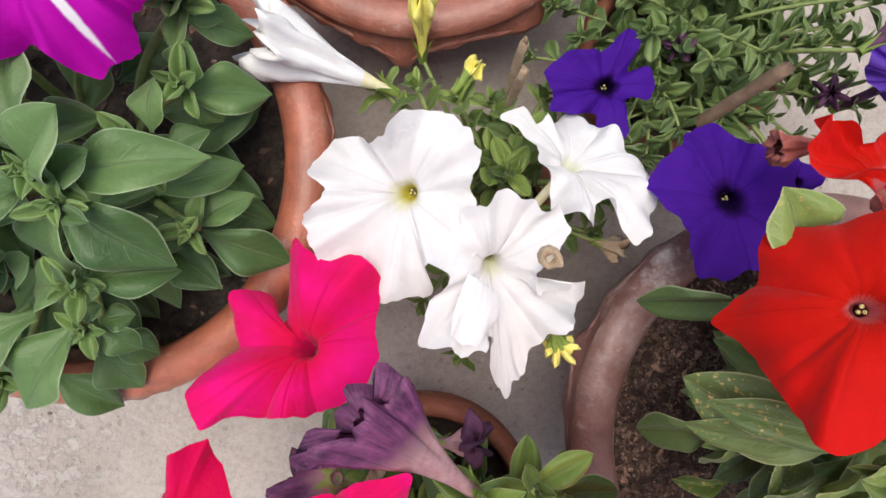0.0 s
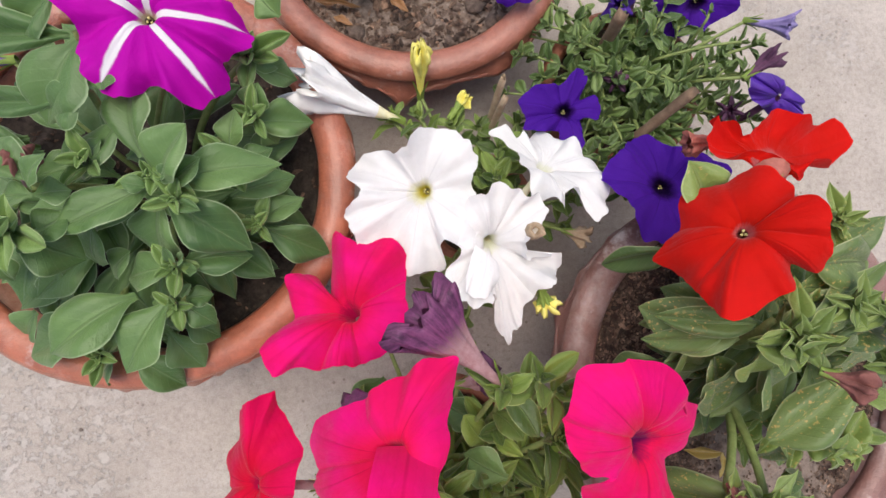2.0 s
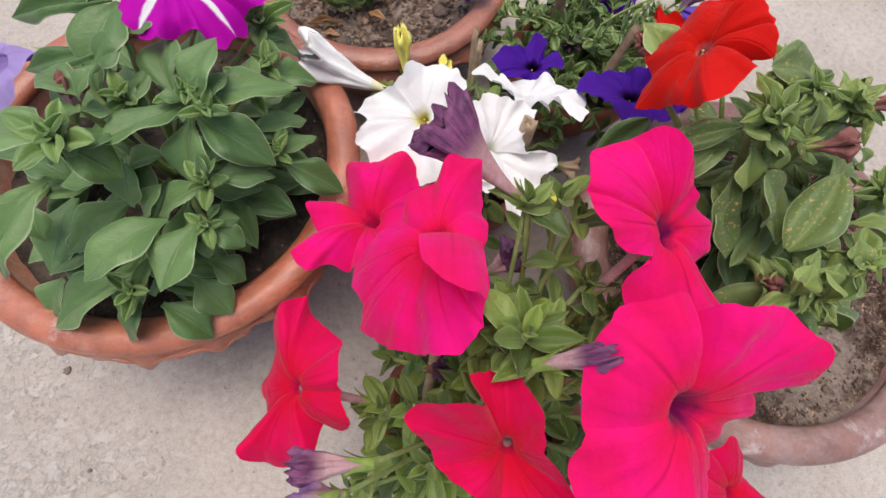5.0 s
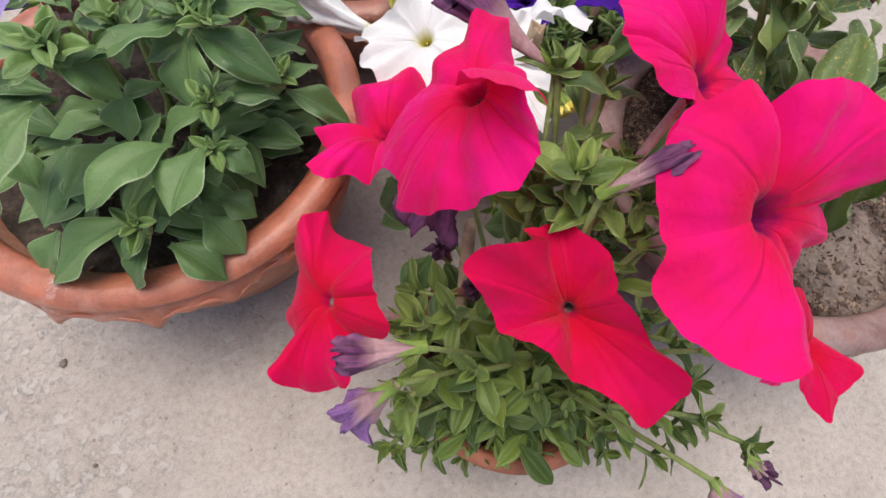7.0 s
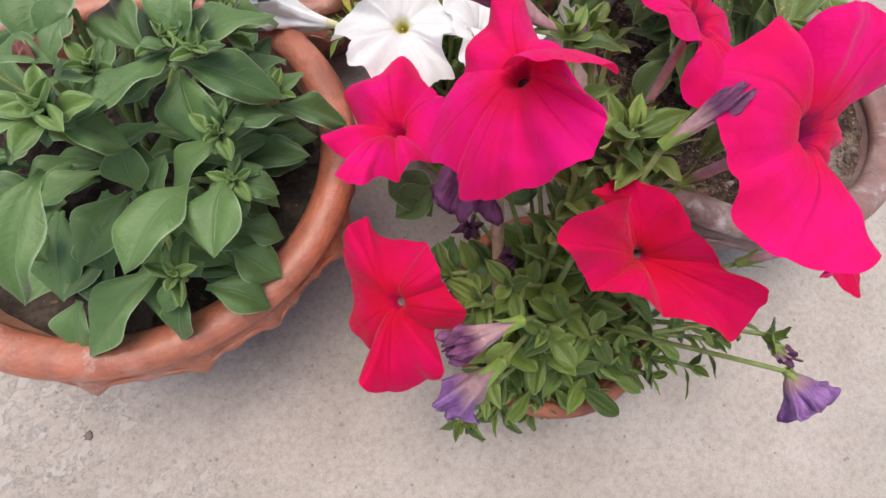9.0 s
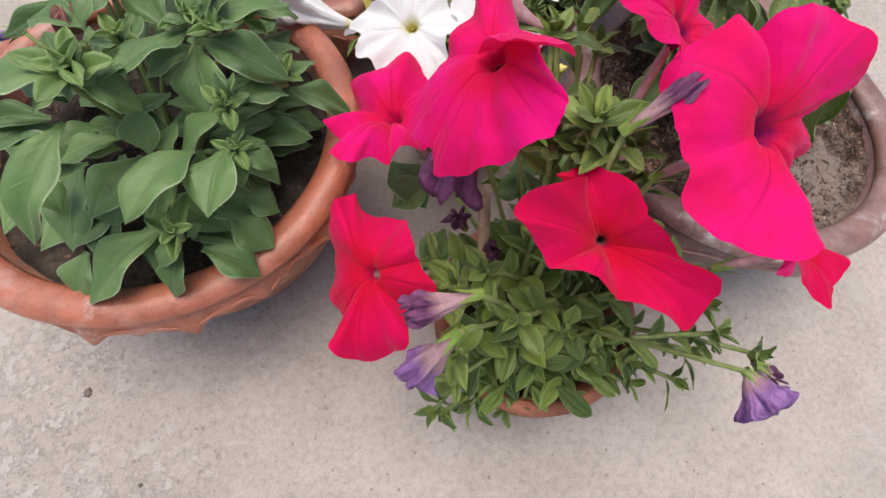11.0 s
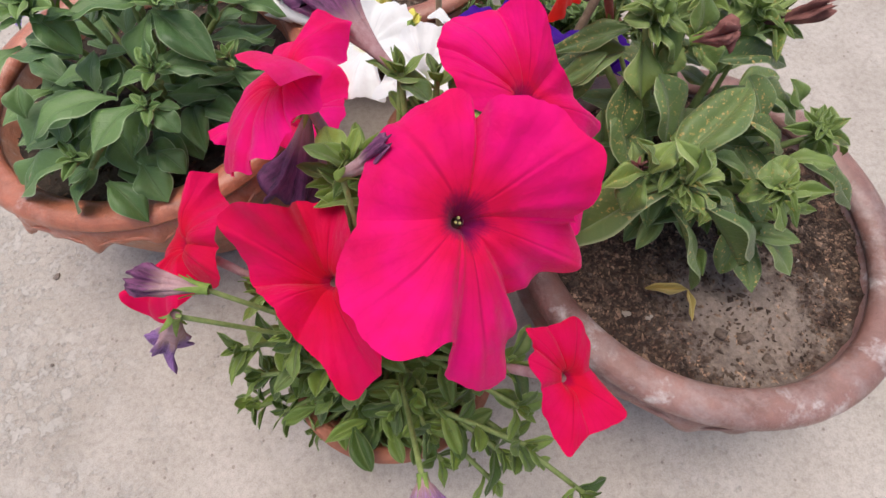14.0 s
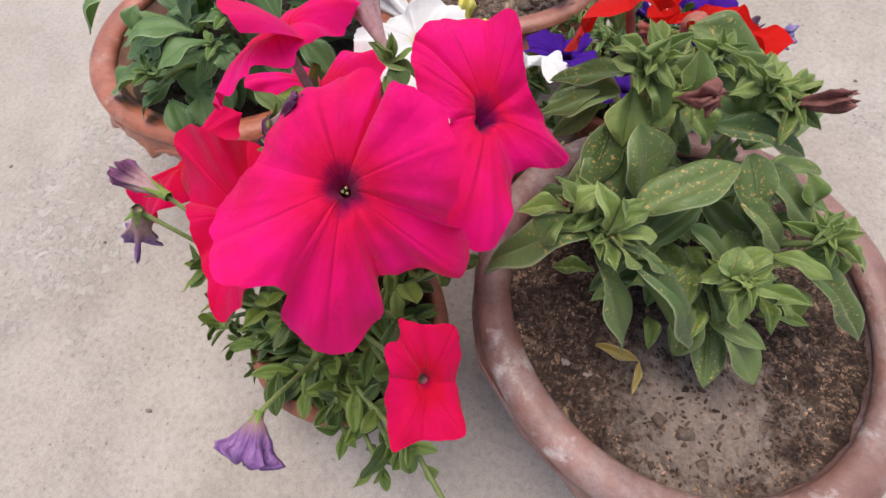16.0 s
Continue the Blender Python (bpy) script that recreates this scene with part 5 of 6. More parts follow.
wilted(red_plant, RED_TUBE, RED_TUBE, (0.188, 0.118, 0.214), (0.161, 0.115, 0.212), 0.0085, seed=16, label="faded reddish flower tube", closed=0.1, crumple=0.3, lobe=0.12)
wilted(red_plant, BROWN_DRY, BROWN_DRY, (0.235, 0.01, 0.265), (0.262, -0.001, 0.285), 0.0042, seed=3, label="dry brown withered flower", root=red_root, closed=0.4, crumple=0.7, lobe=0.14)
wilted(red_plant, BROWN_DRY, BROWN_DRY, (0.183, -0.02, 0.285), (0.199, -0.027, 0.296), 0.0055, seed=4, label="dry brown withered flower", closed=0.4, crumple=0.75, lobe=0.14)
wilted(red_plant, BROWN_DRY, BROWN_DRY, (0.146, -0.083, 0.262), (0.145, -0.09, 0.273), 0.004, seed=5, label="tiny dry brown bud", closed=0.6)

# ---- the magenta petunia in the small pot ----
mag_plant = thing("petunia_plant", (*POT_M, 0.072), "magenta petunia with seven flowers trailing over a small pot", "plant", "petunia plants")
mr = Vector((*POT_M, 0.072))
petunia(mag_plant, MAGENTA, DOWNY_TUBE, (0.054, -0.134, 0.315),
        [(0.027, -0.096, 0.326), (0.047, -0.091, 0.336), (0.058, -0.0905, 0.337), (0.0615, -0.101, 0.333), (0.066, -0.0965, 0.34), (0.078, -0.1, 0.343), (0.091, -0.104, 0.342), (0.098, -0.112, 0.336), (0.105, -0.118, 0.335), (0.105, -0.133, 0.325), (0.099, -0.134, 0.306), (0.107, -0.128, 0.284),
         (0.107, -0.139, 0.271), (0.088, -0.143, 0.273), (0.07, -0.154, 0.278), (0.075, -0.168, 0.265), (0.067, -0.186, 0.262), (0.058, -0.193, 0.268), (0.042, -0.191, 0.285), (0.05, -0.183, 0.316), (0.038, -0.189, 0.319), (0.02, -0.187, 0.317), (0.011, -0.175, 0.314), (0.004, -0.163, 0.311), (0.003, -0.15, 0.313), (0.012, -0.137, 0.321), (0.012, -0.12, 0.322), (0.02, -0.105, 0.324)],
        (0.035, -0.12, 0.262), lobes=(0, 7, 12, 17, 22), root=mr, seed=11, colour="large magenta petunia flower", curl=0.3, fold=0.0032, belly=0.16)
petunia(mag_plant, MAGENTA, DOWNY_TUBE, (0.091, -0.05, 0.28), [(0.054, -0.013, 0.306), (0.066, -0.009, 0.304), (0.08, -0.008, 0.306), (0.092, -0.009, 0.314), (0.101, -0.022, 0.308), (0.108, -0.034, 0.29), (0.122, -0.037, 0.265), (0.138, -0.045, 0.248), (0.129, -0.059, 0.255), (0.115, -0.072, 0.266), (0.117, -0.095, 0.258), (0.112, -0.117, 0.256), (0.095, -0.118, 0.258), (0.079, -0.106, 0.26), (0.066, -0.087, 0.267), (0.064, -0.07, 0.279), (0.076, -0.067, 0.286), (0.062, -0.062, 0.296), (0.05, -0.047, 0.304), (0.047, -0.033, 0.307)],
        (0.06, -0.07, 0.235), lobes=(0, 3, 7, 12, 18), pistil=False, root=mr, seed=12, frill=1.0, fold=0.003, belly=0.16, ruffle=0.0022, colour="magenta petunia flower", curl=0.3)
petunia(mag_plant, MAGENTA_IN_SHADE, DOWNY_TUBE, (0.102, -0.188, 0.24), [(0.08, -0.165, 0.254), (0.092, -0.164, 0.251), (0.107, -0.159, 0.25), (0.113, -0.17, 0.243), (0.115, -0.182, 0.235), (0.122, -0.195, 0.233), (0.126, -0.205, 0.233), (0.117, -0.21, 0.234), (0.108, -0.213, 0.237), (0.097, -0.222, 0.237), (0.09, -0.212, 0.24), (0.086, -0.203, 0.244), (0.085, -0.193, 0.25), (0.079, -0.18, 0.257), (0.084, -0.174, 0.253)],
        (0.07, -0.175, 0.212), lobes=(0, 2, 6, 9, 13), pistil=False, root=mr, seed=13, depth=0.006, frill=1.2, fold=0.002, ruffle=0.0016, colour="small magenta petunia flower", curl=0.4)
petunia(mag_plant, MAGENTA_IN_SHADE, DOWNY_TUBE, (-0.124, -0.089, 0.216), [(-0.127, -0.039, 0.222), (-0.118, -0.036, 0.214), (-0.109, -0.038, 0.207), (-0.11, -0.047, 0.204), (-0.092, -0.071, 0.226), (-0.092, -0.085, 0.229), (-0.097, -0.098, 0.228), (-0.093, -0.116, 0.221), (-0.102, -0.119, 0.212), (-0.112, -0.115, 0.206), (-0.12, -0.136, 0.218), (-0.13, -0.135, 0.2), (-0.147, -0.131, 0.19), (-0.16, -0.121, 0.208), (-0.156, -0.111, 0.2), (-0.149, -0.103, 0.19), (-0.151, -0.088, 0.184), (-0.145, -0.077, 0.181), (-0.137, -0.067, 0.18), (-0.136, -0.052, 0.2)],
        (-0.085, -0.105, 0.185), lobes=(1, 5, 7, 12, 16), pistil=False, root=mr, seed=14, depth=0.006, frill=1.2, fold=0.0026, ruffle=0.002, colour="magenta petunia flower", curl=0.3)
petunia(mag_plant, MAGENTA_IN_SHADE, DOWNY_TUBE, (-0.014, -0.141, 0.266), [(-0.057, -0.119, 0.296), (-0.048, -0.113, 0.301), (-0.037, -0.113, 0.302), (-0.024, -0.117, 0.303), (-0.026, -0.106, 0.288), (-0.009, -0.104, 0.281), (-0.003, -0.112, 0.287), (0.001, -0.13, 0.292), (0.006, -0.148, 0.285), (0.009, -0.163, 0.28), (0.015, -0.182, 0.286), (0.012, -0.188, 0.281), (-0.002, -0.195, 0.272), (-0.013, -0.18, 0.277), (-0.024, -0.168, 0.277), (-0.036, -0.156, 0.278), (-0.045, -0.143, 0.277), (-0.051, -0.131, 0.279)],
        (0.0, -0.125, 0.235), lobes=(0, 5, 8, 11, 15), pistil=False, root=mr, seed=15, depth=0.006, frill=1.2, fold=0.003, ruffle=0.0026, colour="magenta petunia flower toned redder for shade", curl=0.3, belly=0.16)
lipped = petunia(mag_plant, MAGENTA_PALE, DOWNY_TUBE, (-0.03, -0.044, 0.306), [(-0.001, -0.002, 0.3), (-0.004, -0.024, 0.295), (-0.014, -0.07, 0.312), (-0.02, -0.088, 0.318), (-0.031, -0.096, 0.31), (-0.055, -0.09, 0.295), (-0.075, -0.073, 0.268), (-0.074, -0.06, 0.278), (-0.079, -0.043, 0.271), (-0.046, -0.022, 0.29), (-0.031, -0.012, 0.3)],
        (-0.015, -0.055, 0.255), lobes=(0, 2, 4, 6, 8), pistil=False, root=mr, seed=16, frill=1.2, fold=0.0024, ruffle=0.0025, colour="magenta petunia flower with a lobe folded over", curl=0.3)
flap(lipped, MAGENTA_PALE, (-0.038, -0.042, 0.304), (-0.01, -0.046, 0.3), (-0.044, -0.06, 0.336), (-0.016, -0.088, 0.339), 0.009, 0.0008)
petunia(mag_plant, MAGENTA_PALE, DOWNY_TUBE, (-0.065, 0.012, 0.202), [(-0.076, 0.067, 0.187), (-0.068, 0.063, 0.194), (-0.056, 0.057, 0.2), (-0.042, 0.061, 0.203), (-0.032, 0.058, 0.205), (-0.026, 0.046, 0.2), (-0.028, 0.032, 0.202), (-0.027, 0.02, 0.206), (-0.026, 0.006, 0.206), (-0.036, -0.01, 0.208), (-0.057, -0.022, 0.208), (-0.07, -0.022, 0.212), (-0.083, -0.021, 0.215), (-0.097, -0.02, 0.219), (-0.107, -0.024, 0.226), (-0.113, -0.016, 0.225), (-0.116, -0.007, 0.222), (-0.109, 0.003, 0.206), (-0.103, 0.009, 0.199), (-0.106, 0.024, 0.192), (-0.108, 0.036, 0.189), (-0.098, 0.038, 0.186), (-0.088, 0.035, 0.186), (-0.083, 0.022, 0.189), (-0.08, 0.045, 0.185)],
        (-0.045, -0.01, 0.168), lobes=(3, 7, 11, 15, 21), pistil=False, root=mr, seed=17, frill=1.2, fold=0.004, belly=0.22, ruffle=0.0022, colour="magenta petunia flower", curl=0.3)
wilted(mag_plant, DOWNY_TUBE, WILTED_PURPLE, (0.023, -0.022, 0.277), (-0.018, 0.019, 0.308), 0.0185, root=mr, seed=4, label="wilted purple flower with downy tube", closed=0.0, lobe=0.16, cut=8, crumple=0.2, power=1.5, flat=0.3)
wilted(mag_plant, DOWNY_TUBE, WILTED_PURPLE, (-0.081, -0.136, 0.256), (-0.117, -0.13, 0.261), 0.0085, root=mr, seed=5, label="wilted mauve flower with downy tube", closed=0.5, lobe=0.15, crumple=0.4, power=1.0, cut=8)
wilted(mag_plant, DOWNY_TUBE, WILTED_LILAC, (-0.097, -0.148, 0.251), (-0.129, -0.154, 0.207), 0.0098, root=mr, seed=6, label="drooping wilted lilac flower", closed=0.8, lobe=0.04, crumple=0.65, power=0.7, cut=6)
wilted(mag_plant, DOWNY_TUBE, WILTED_LILAC, (0.028, -0.228, 0.242), (0.0305, -0.2505, 0.239), 0.0128, root=mr, seed=7, label="drooping wilted lilac flower", closed=0.55, lobe=0.1, crumple=0.5, power=0.6, cut=2, flat=0.6)
wilted(mag_plant, DOWNY_TUBE, WILTED_PURPLE, (0.002, -0.107, 0.309), (0.027, -0.109, 0.332), 0.0046, root=mr, seed=8, label="furled dark purple flower", closed=0.3, lobe=0.12, crumple=0.35, power=0.7, cut=7)
wilted(mag_plant, DOWNY_TUBE, WILTED_DARK, (0.005, -0.038, 0.2), (0.027, -0.033, 0.21), 0.010, root=mr, seed=9, label="withered dark purple flower")
wilted(mag_plant, DOWNY_TUBE, WILTED_PURPLE, (-0.033, -0.025, 0.262), (-0.057, -0.058, 0.215), 0.017, root=mr, seed=10, label="withered purple flower hanging down", closed=0.0, crumple=0.3, lobe=0.2, power=0.9, cut=3)
wilted(mag_plant, DOWNY_TUBE, WILTED_DARK, (0.111, -0.247, 0.13), (0.131, -0.267, 0.11), 0.007, seed=11, label="small dark withered bud")
front_tips = ((-0.057, -0.113, 0.2), (-0.075, -0.111, 0.19), (0.044, -0.021, 0.272), (0.024, -0.023, 0.28), (0.001, -0.093, 0.3), (-0.117, -0.172, 0.1), (-0.095, -0.16, 0.14), (-0.091, -0.18, 0.097), (-0.052, -0.196, 0.092), (-0.019, -0.202, 0.097),
            (0.024, -0.204, 0.13), (0.03, -0.22, 0.102), (0.064, -0.234, 0.1), (0.071, -0.217, 0.13), (0.086, -0.214, 0.15), (0.124, -0.244, 0.12), (-0.018, -0.167, 0.17), (-0.055, -0.149, 0.2), (-0.042, -0.176, 0.14), (0.001, -0.188, 0.14))
back_tips = ((-0.07, -0.075, 0.13), (0.08, -0.103, 0.19), (0.061, -0.145, 0.18), (0.083, -0.192, 0.16), (0.083, -0.165, 0.16), (0.024, -0.178, 0.13), (-0.082, -0.113, 0.18), (-0.056, -0.157, 0.17),
            (-0.094, -0.15, 0.18), (0.055, -0.03, 0.262), (0.019, -0.095, 0.22))
for tip in front_tips + back_tips:
    base = mr + Vector((dice.uniform(-0.03, 0.03), dice.uniform(-0.03, 0.03), 0))
    shoot(mag_plant, SMALL, base, tip, 7, 0.033, 0.45, lift=0.04, tuft=6, radius=0.0018)
under_leaves(mag_plant, SMALL, (POT_M[0], POT_M[1] - 0.008), 0.068, 0.1, 0.14, 40, 0.028, 0.42, 21)

# ---- the white petunia between the pots ----
white_plant = thing("petunia_plant", (*POT_W, 0.062), "white petunia with three open flowers and yellowing buds", "plant", "petunia plants")
wr = Vector((*POT_W, 0.062))
petunia(white_plant, WHITE, CREAM, (-0.015, 0.092, 0.194), [(-0.05, 0.12, 0.195), (-0.062, 0.11, 0.197), (-0.063, 0.101, 0.2), (-0.055, 0.093, 0.2), (-0.063, 0.083, 0.205), (-0.066, 0.074, 0.2), (-0.062, 0.064, 0.199), (-0.056, 0.055, 0.199), (-0.042, 0.052, 0.2), (-0.033, 0.042, 0.199), (-0.025, 0.036, 0.199), (-0.016, 0.036, 0.196), (-0.002, 0.041, 0.2), (-0.004, 0.056, 0.208), (0.003, 0.054, 0.212), (0.013, 0.055, 0.211), (0.021, 0.063, 0.209), (0.023, 0.08, 0.205), (0.018, 0.096, 0.202), (0.022, 0.108, 0.203), (0.017, 0.121, 0.206), (0.008, 0.13, 0.205), (-0.001, 0.135, 0.204), (-0.014, 0.131, 0.21), (-0.022, 0.123, 0.214), (-0.028, 0.112, 0.212), (-0.037, 0.119, 0.203)],
        (0.0, 0.1, 0.15), lobes=(1, 5, 10, 16, 21), root=wr, seed=21, frill=1.3, fold=0.0028, colour="large white petunia flower with yellow throat", ruffle=0.004)
ruffled = petunia(white_plant, WHITE_PALE, CREAM, (0.03, 0.055, 0.194), [(0.038, 0.091, 0.215), (0.022, 0.088, 0.214), (0.012, 0.07, 0.211), (0.006, 0.046, 0.212), (-0.004, 0.024, 0.217), (-0.002, 0.017, 0.216), (0.008, 0.013, 0.213), (0.025, 0.014, 0.212), (0.031, 0.022, 0.208), (0.034, 0.004, 0.202), (0.039, -0.013, 0.197), (0.046, -0.006, 0.2), (0.051, 0.005, 0.203), (0.057, 0.019, 0.199), (0.069, 0.024, 0.193), (0.078, 0.034, 0.187), (0.083, 0.047, 0.184), (0.073, 0.046, 0.19), (0.052, 0.043, 0.206), (0.062, 0.063, 0.207), (0.068, 0.079, 0.204), (0.063, 0.087, 0.203), (0.05, 0.086, 0.21)],
        (0.03, 0.07, 0.16), lobes=(1, 5, 10, 15, 20), root=wr, pistil=False, seed=22, frill=1.6, fold=0.003, colour="white petunia flower with ruffled edge", ruffle=0.0045)
flap(ruffled, WHITE_PALE, (0.018, 0.053, 0.212), (0.033, 0.042, 0.206), (0.005, 0.026, 0.219), (0.034, 0.022, 0.214), 0.004, 0.002)
petunia(white_plant, WHITE_PALE, CREAM, (0.076, 0.112, 0.17), [(0.036, 0.135, 0.177), (0.046, 0.134, 0.172), (0.056, 0.135, 0.167), (0.068, 0.144, 0.162), (0.076, 0.145, 0.158), (0.085, 0.146, 0.156), (0.096, 0.134, 0.158), (0.106, 0.122, 0.164), (0.117, 0.115, 0.166), (0.121, 0.101, 0.176), (0.116, 0.086, 0.19), (0.107, 0.075, 0.2), (0.097, 0.082, 0.197), (0.088, 0.09, 0.189), (0.083, 0.082, 0.2), (0.076, 0.078, 0.205), (0.069, 0.084, 0.202), (0.064, 0.096, 0.19), (0.055, 0.108, 0.185), (0.045, 0.122, 0.18)],
        (0.056, 0.085, 0.148), lobes=(0, 4, 8, 11, 15), root=wr, pistil=False, seed=23, frill=1.6, fold=0.003, colour="white petunia flower", ruffle=0.004)
wilted(white_plant, CREAM, WHITE_FADED, (-0.03, 0.161, 0.135), (-0.099, 0.179, 0.178), 0.018, root=wr, seed=11, label="folded white flower with cream tube", closed=0.0, cut=4, crumple=0.28, lobe=0.2, power=1.0)
wilted(white_plant, YELLOWED, YELLOWED, (-0.014, 0.19, 0.11), (-0.013, 0.215, 0.15), 0.0075, root=wr, seed=12, label="yellowed spent flower tube")
wilted(white_plant, CALYX_GREEN, YELLOWED, (0.009, 0.159, 0.145), (0.023, 0.174, 0.15), 0.0055, root=wr, seed=13, label="yellow-green bud")
wilted(white_plant, CALYX_GREEN, YELLOWED, (0.064, 0.024, 0.195), (0.070, 0.008, 0.186), 0.008, root=wr, seed=14, label="small yellow faded flower")
wilted(white_plant, STRAW, STRAW, (0.102, 0.068, 0.125), (0.122, 0.062, 0.12), 0.008, root=wr, seed=15, label="dry papery flower")
for tip in ((-0.015, 0.162, 0.14), (0.011, 0.154, 0.14), (-0.038, 0.163, 0.13), (0.036, 0.118, 0.14), (0.033, 0.155, 0.135), (0.043, 0.109, 0.15), (0.07, 0.165, 0.11), (0.104, 0.073, 0.11), (0.016, -0.015, 0.1),
            (-0.012, 0.02, 0.1), (0.05, 0.135, 0.14), (0.076, 0.143, 0.12), (0.108, 0.095, 0.12), (0.112, 0.107, 0.13)):
    shoot(white_plant, SMALL, wr + Vector((dice.uniform(-0.02, 0.02), dice.uniform(-0.02, 0.02), 0)), tip, 6, 0.026, 0.5, lift=0.03)
stick("support_stick", (0.038, 0.145, 0.07), (0.046, 0.166, 0.185), 0.0045, "split dry straw-coloured support stick in the white petunia", 0.008)
stick("cut_stalk", (0.062, 0.07, 0.07), (0.058, 0.061, 0.217), 0.0062, "hollow dry cut stalk standing among the white flowers", hollow=True)

# ---- the violet petunia behind ----
violet_plant = thing("petunia_plant", (*POT_B, 0.07), "bushy small-leaved petunia with deep violet flowers", "plant", "petunia plants")
vr = Vector((*POT_B, 0.07))
petunia(violet_plant, VIOLET, WILTED_DARK, (0.162, 0.092, 0.174), [(0.162, 0.138, 0.145), (0.115, 0.101, 0.194), (0.135, 0.056, 0.205), (0.188, 0.062, 0.195), (0.186, 0.118, 0.178)],
        (0.175, 0.105, 0.135), root=vr, seed=31, colour="deep violet petunia flower with dark throat", notch=0.1)
petunia(violet_plant, VIOLET, WILTED_DARK, (0.104, 0.165, 0.134), [(0.115, 0.2, 0.138), (0.1, 0.186, 0.138), (0.078, 0.184, 0.145), (0.063, 0.168, 0.147), (0.069, 0.157, 0.143), (0.067, 0.147, 0.15), (0.08, 0.143, 0.15), (0.094, 0.148, 0.143), (0.1, 0.136, 0.149), (0.109, 0.129, 0.15), (0.116, 0.138, 0.147), (0.114, 0.152, 0.139), (0.13, 0.156, 0.137), (0.134, 0.166, 0.135), (0.129, 0.177, 0.134), (0.118, 0.176, 0.131), (0.124, 0.193, 0.135)],
        (0.11, 0.175, 0.1), lobes=(0, 3, 5, 9, 13), root=vr, seed=32, colour="deep violet petunia flower", fold=0.003)
petunia(violet_plant, VIOLET, WILTED_DARK, (0.232, 0.267, 0.115), [(0.197, 0.248, 0.097), (0.232, 0.245, 0.1), (0.265, 0.261, 0.12), (0.242, 0.288, 0.14), (0.197, 0.291, 0.13)],
        (0.248, 0.294, 0.08), root=vr, seed=33, colour="deep violet petunia flower", notch=0.1)
petunia(violet_plant, VIOLET_DEEP, WILTED_DARK, (0.27, 0.167, 0.156), [(0.239, 0.179, 0.168), (0.252, 0.181, 0.168), (0.264, 0.177, 0.163), (0.276, 0.173, 0.159), (0.291, 0.167, 0.15), (0.305, 0.156, 0.138), (0.315, 0.147, 0.13), (0.294, 0.15, 0.13), (0.275, 0.154, 0.14), (0.262, 0.159, 0.148), (0.248, 0.163, 0.158), (0.239, 0.17, 0.165)],
        (0.258, 0.158, 0.118), lobes=(1, 4, 6, 9, 11), root=vr, seed=34, colour="deep violet flower seen from its side", pistil=False, fold=0.003, belly=0.2, depth=0.002)
petunia(violet_plant, VIOLET, WILTED_DARK, (0.062, 0.274, 0.14), [(0.038, 0.273, 0.135), (0.056, 0.259, 0.13), (0.087, 0.263, 0.135), (0.086, 0.289, 0.145), (0.055, 0.295, 0.15)],
        (0.092, 0.292, 0.1), root=vr, seed=35, colour="deep violet petunia flower", notch=0.12)
petunia(violet_plant, VIOLET, WILTED_DARK, (0.212, 0.104, 0.15), [(0.206, 0.123, 0.155), (0.19, 0.107, 0.15), (0.202, 0.085, 0.15), (0.227, 0.093, 0.145), (0.231, 0.111, 0.145)],
        (0.224, 0.125, 0.115), root=vr, seed=36, colour="deep violet petunia flower")
wilted(violet_plant, VIOLET_TUBE, VIOLET_TUBE, (0.272, 0.247, 0.12), (0.297, 0.232, 0.14), 0.0105, root=vr, seed=21, label="pale violet half-open flower", closed=0.0, power=2.6, crumple=0.15, lobe=0.1)
wilted(violet_plant, WILTED_DARK, WILTED_DARK, (0.237, 0.179, 0.164), (0.258, 0.194, 0.172), 0.007, root=vr, seed=22, label="withered dark violet flower")
wilted(violet_plant, WILTED_DARK, WILTED_DARK, (0.252, 0.161, 0.12), (0.243, 0.164, 0.135), 0.008, root=vr, seed=23, label="withered dark violet flower")
wilted(violet_plant, WILTED_DARK, WILTED_DARK, (0.163, 0.21, 0.11), (0.152, 0.193, 0.125), 0.007, root=vr, seed=24, label="withered dark violet flower")
wilted(violet_plant, WILTED_DARK, VIOLET_DEEP, (0.18, 0.259, 0.11), (0.155, 0.259, 0.13), 0.012, root=vr, seed=25, label="drooping violet flower")
for k in range(46):
    a, r = k * 2.4, 0.112 * math.sqrt((k + 0.5) / 46)
    tip = (POT_B[0] - 0.01 + 1.02 * r * math.cos(a), POT_B[1] + r * math.sin(a), 0.135 - 2.2 * r * r + dice.uniform(-0.022, 0.012))
    shoot(violet_plant, OLIVE, vr + Vector((dice.uniform(-0.035, 0.035), dice.uniform(-0.035, 0.035), 0)), tip, 9, 0.021, 0.5, lift=0.025, tuft=8, radius=0.0010)
for tip in ((0.272, 0.221, 0.13), (0.261, 0.195, 0.13), (0.239, 0.205, 0.13), (0.257, 0.18, 0.12), (0.271, 0.161, 0.12), (0.247, 0.171, 0.12)):
    shoot(violet_plant, OLIVE, vr + Vector((0.02, 0.0, 0)), tip, 5, 0.024, 0.4, lift=0.02, tuft=6, radius=0.0013)
stick("support_stick", (0.17, 0.147, 0.12), (0.193, 0.167, 0.168), 0.0045, "grey brown dry support stick leaning in the violet petunia", material=OLD_WOOD)
stick("support_stick", (0.148, 0.227, 0.1), (0.146, 0.234, 0.158), 0.0055, "short brown broken stick among the violet flowers", material=OLD_WOOD)

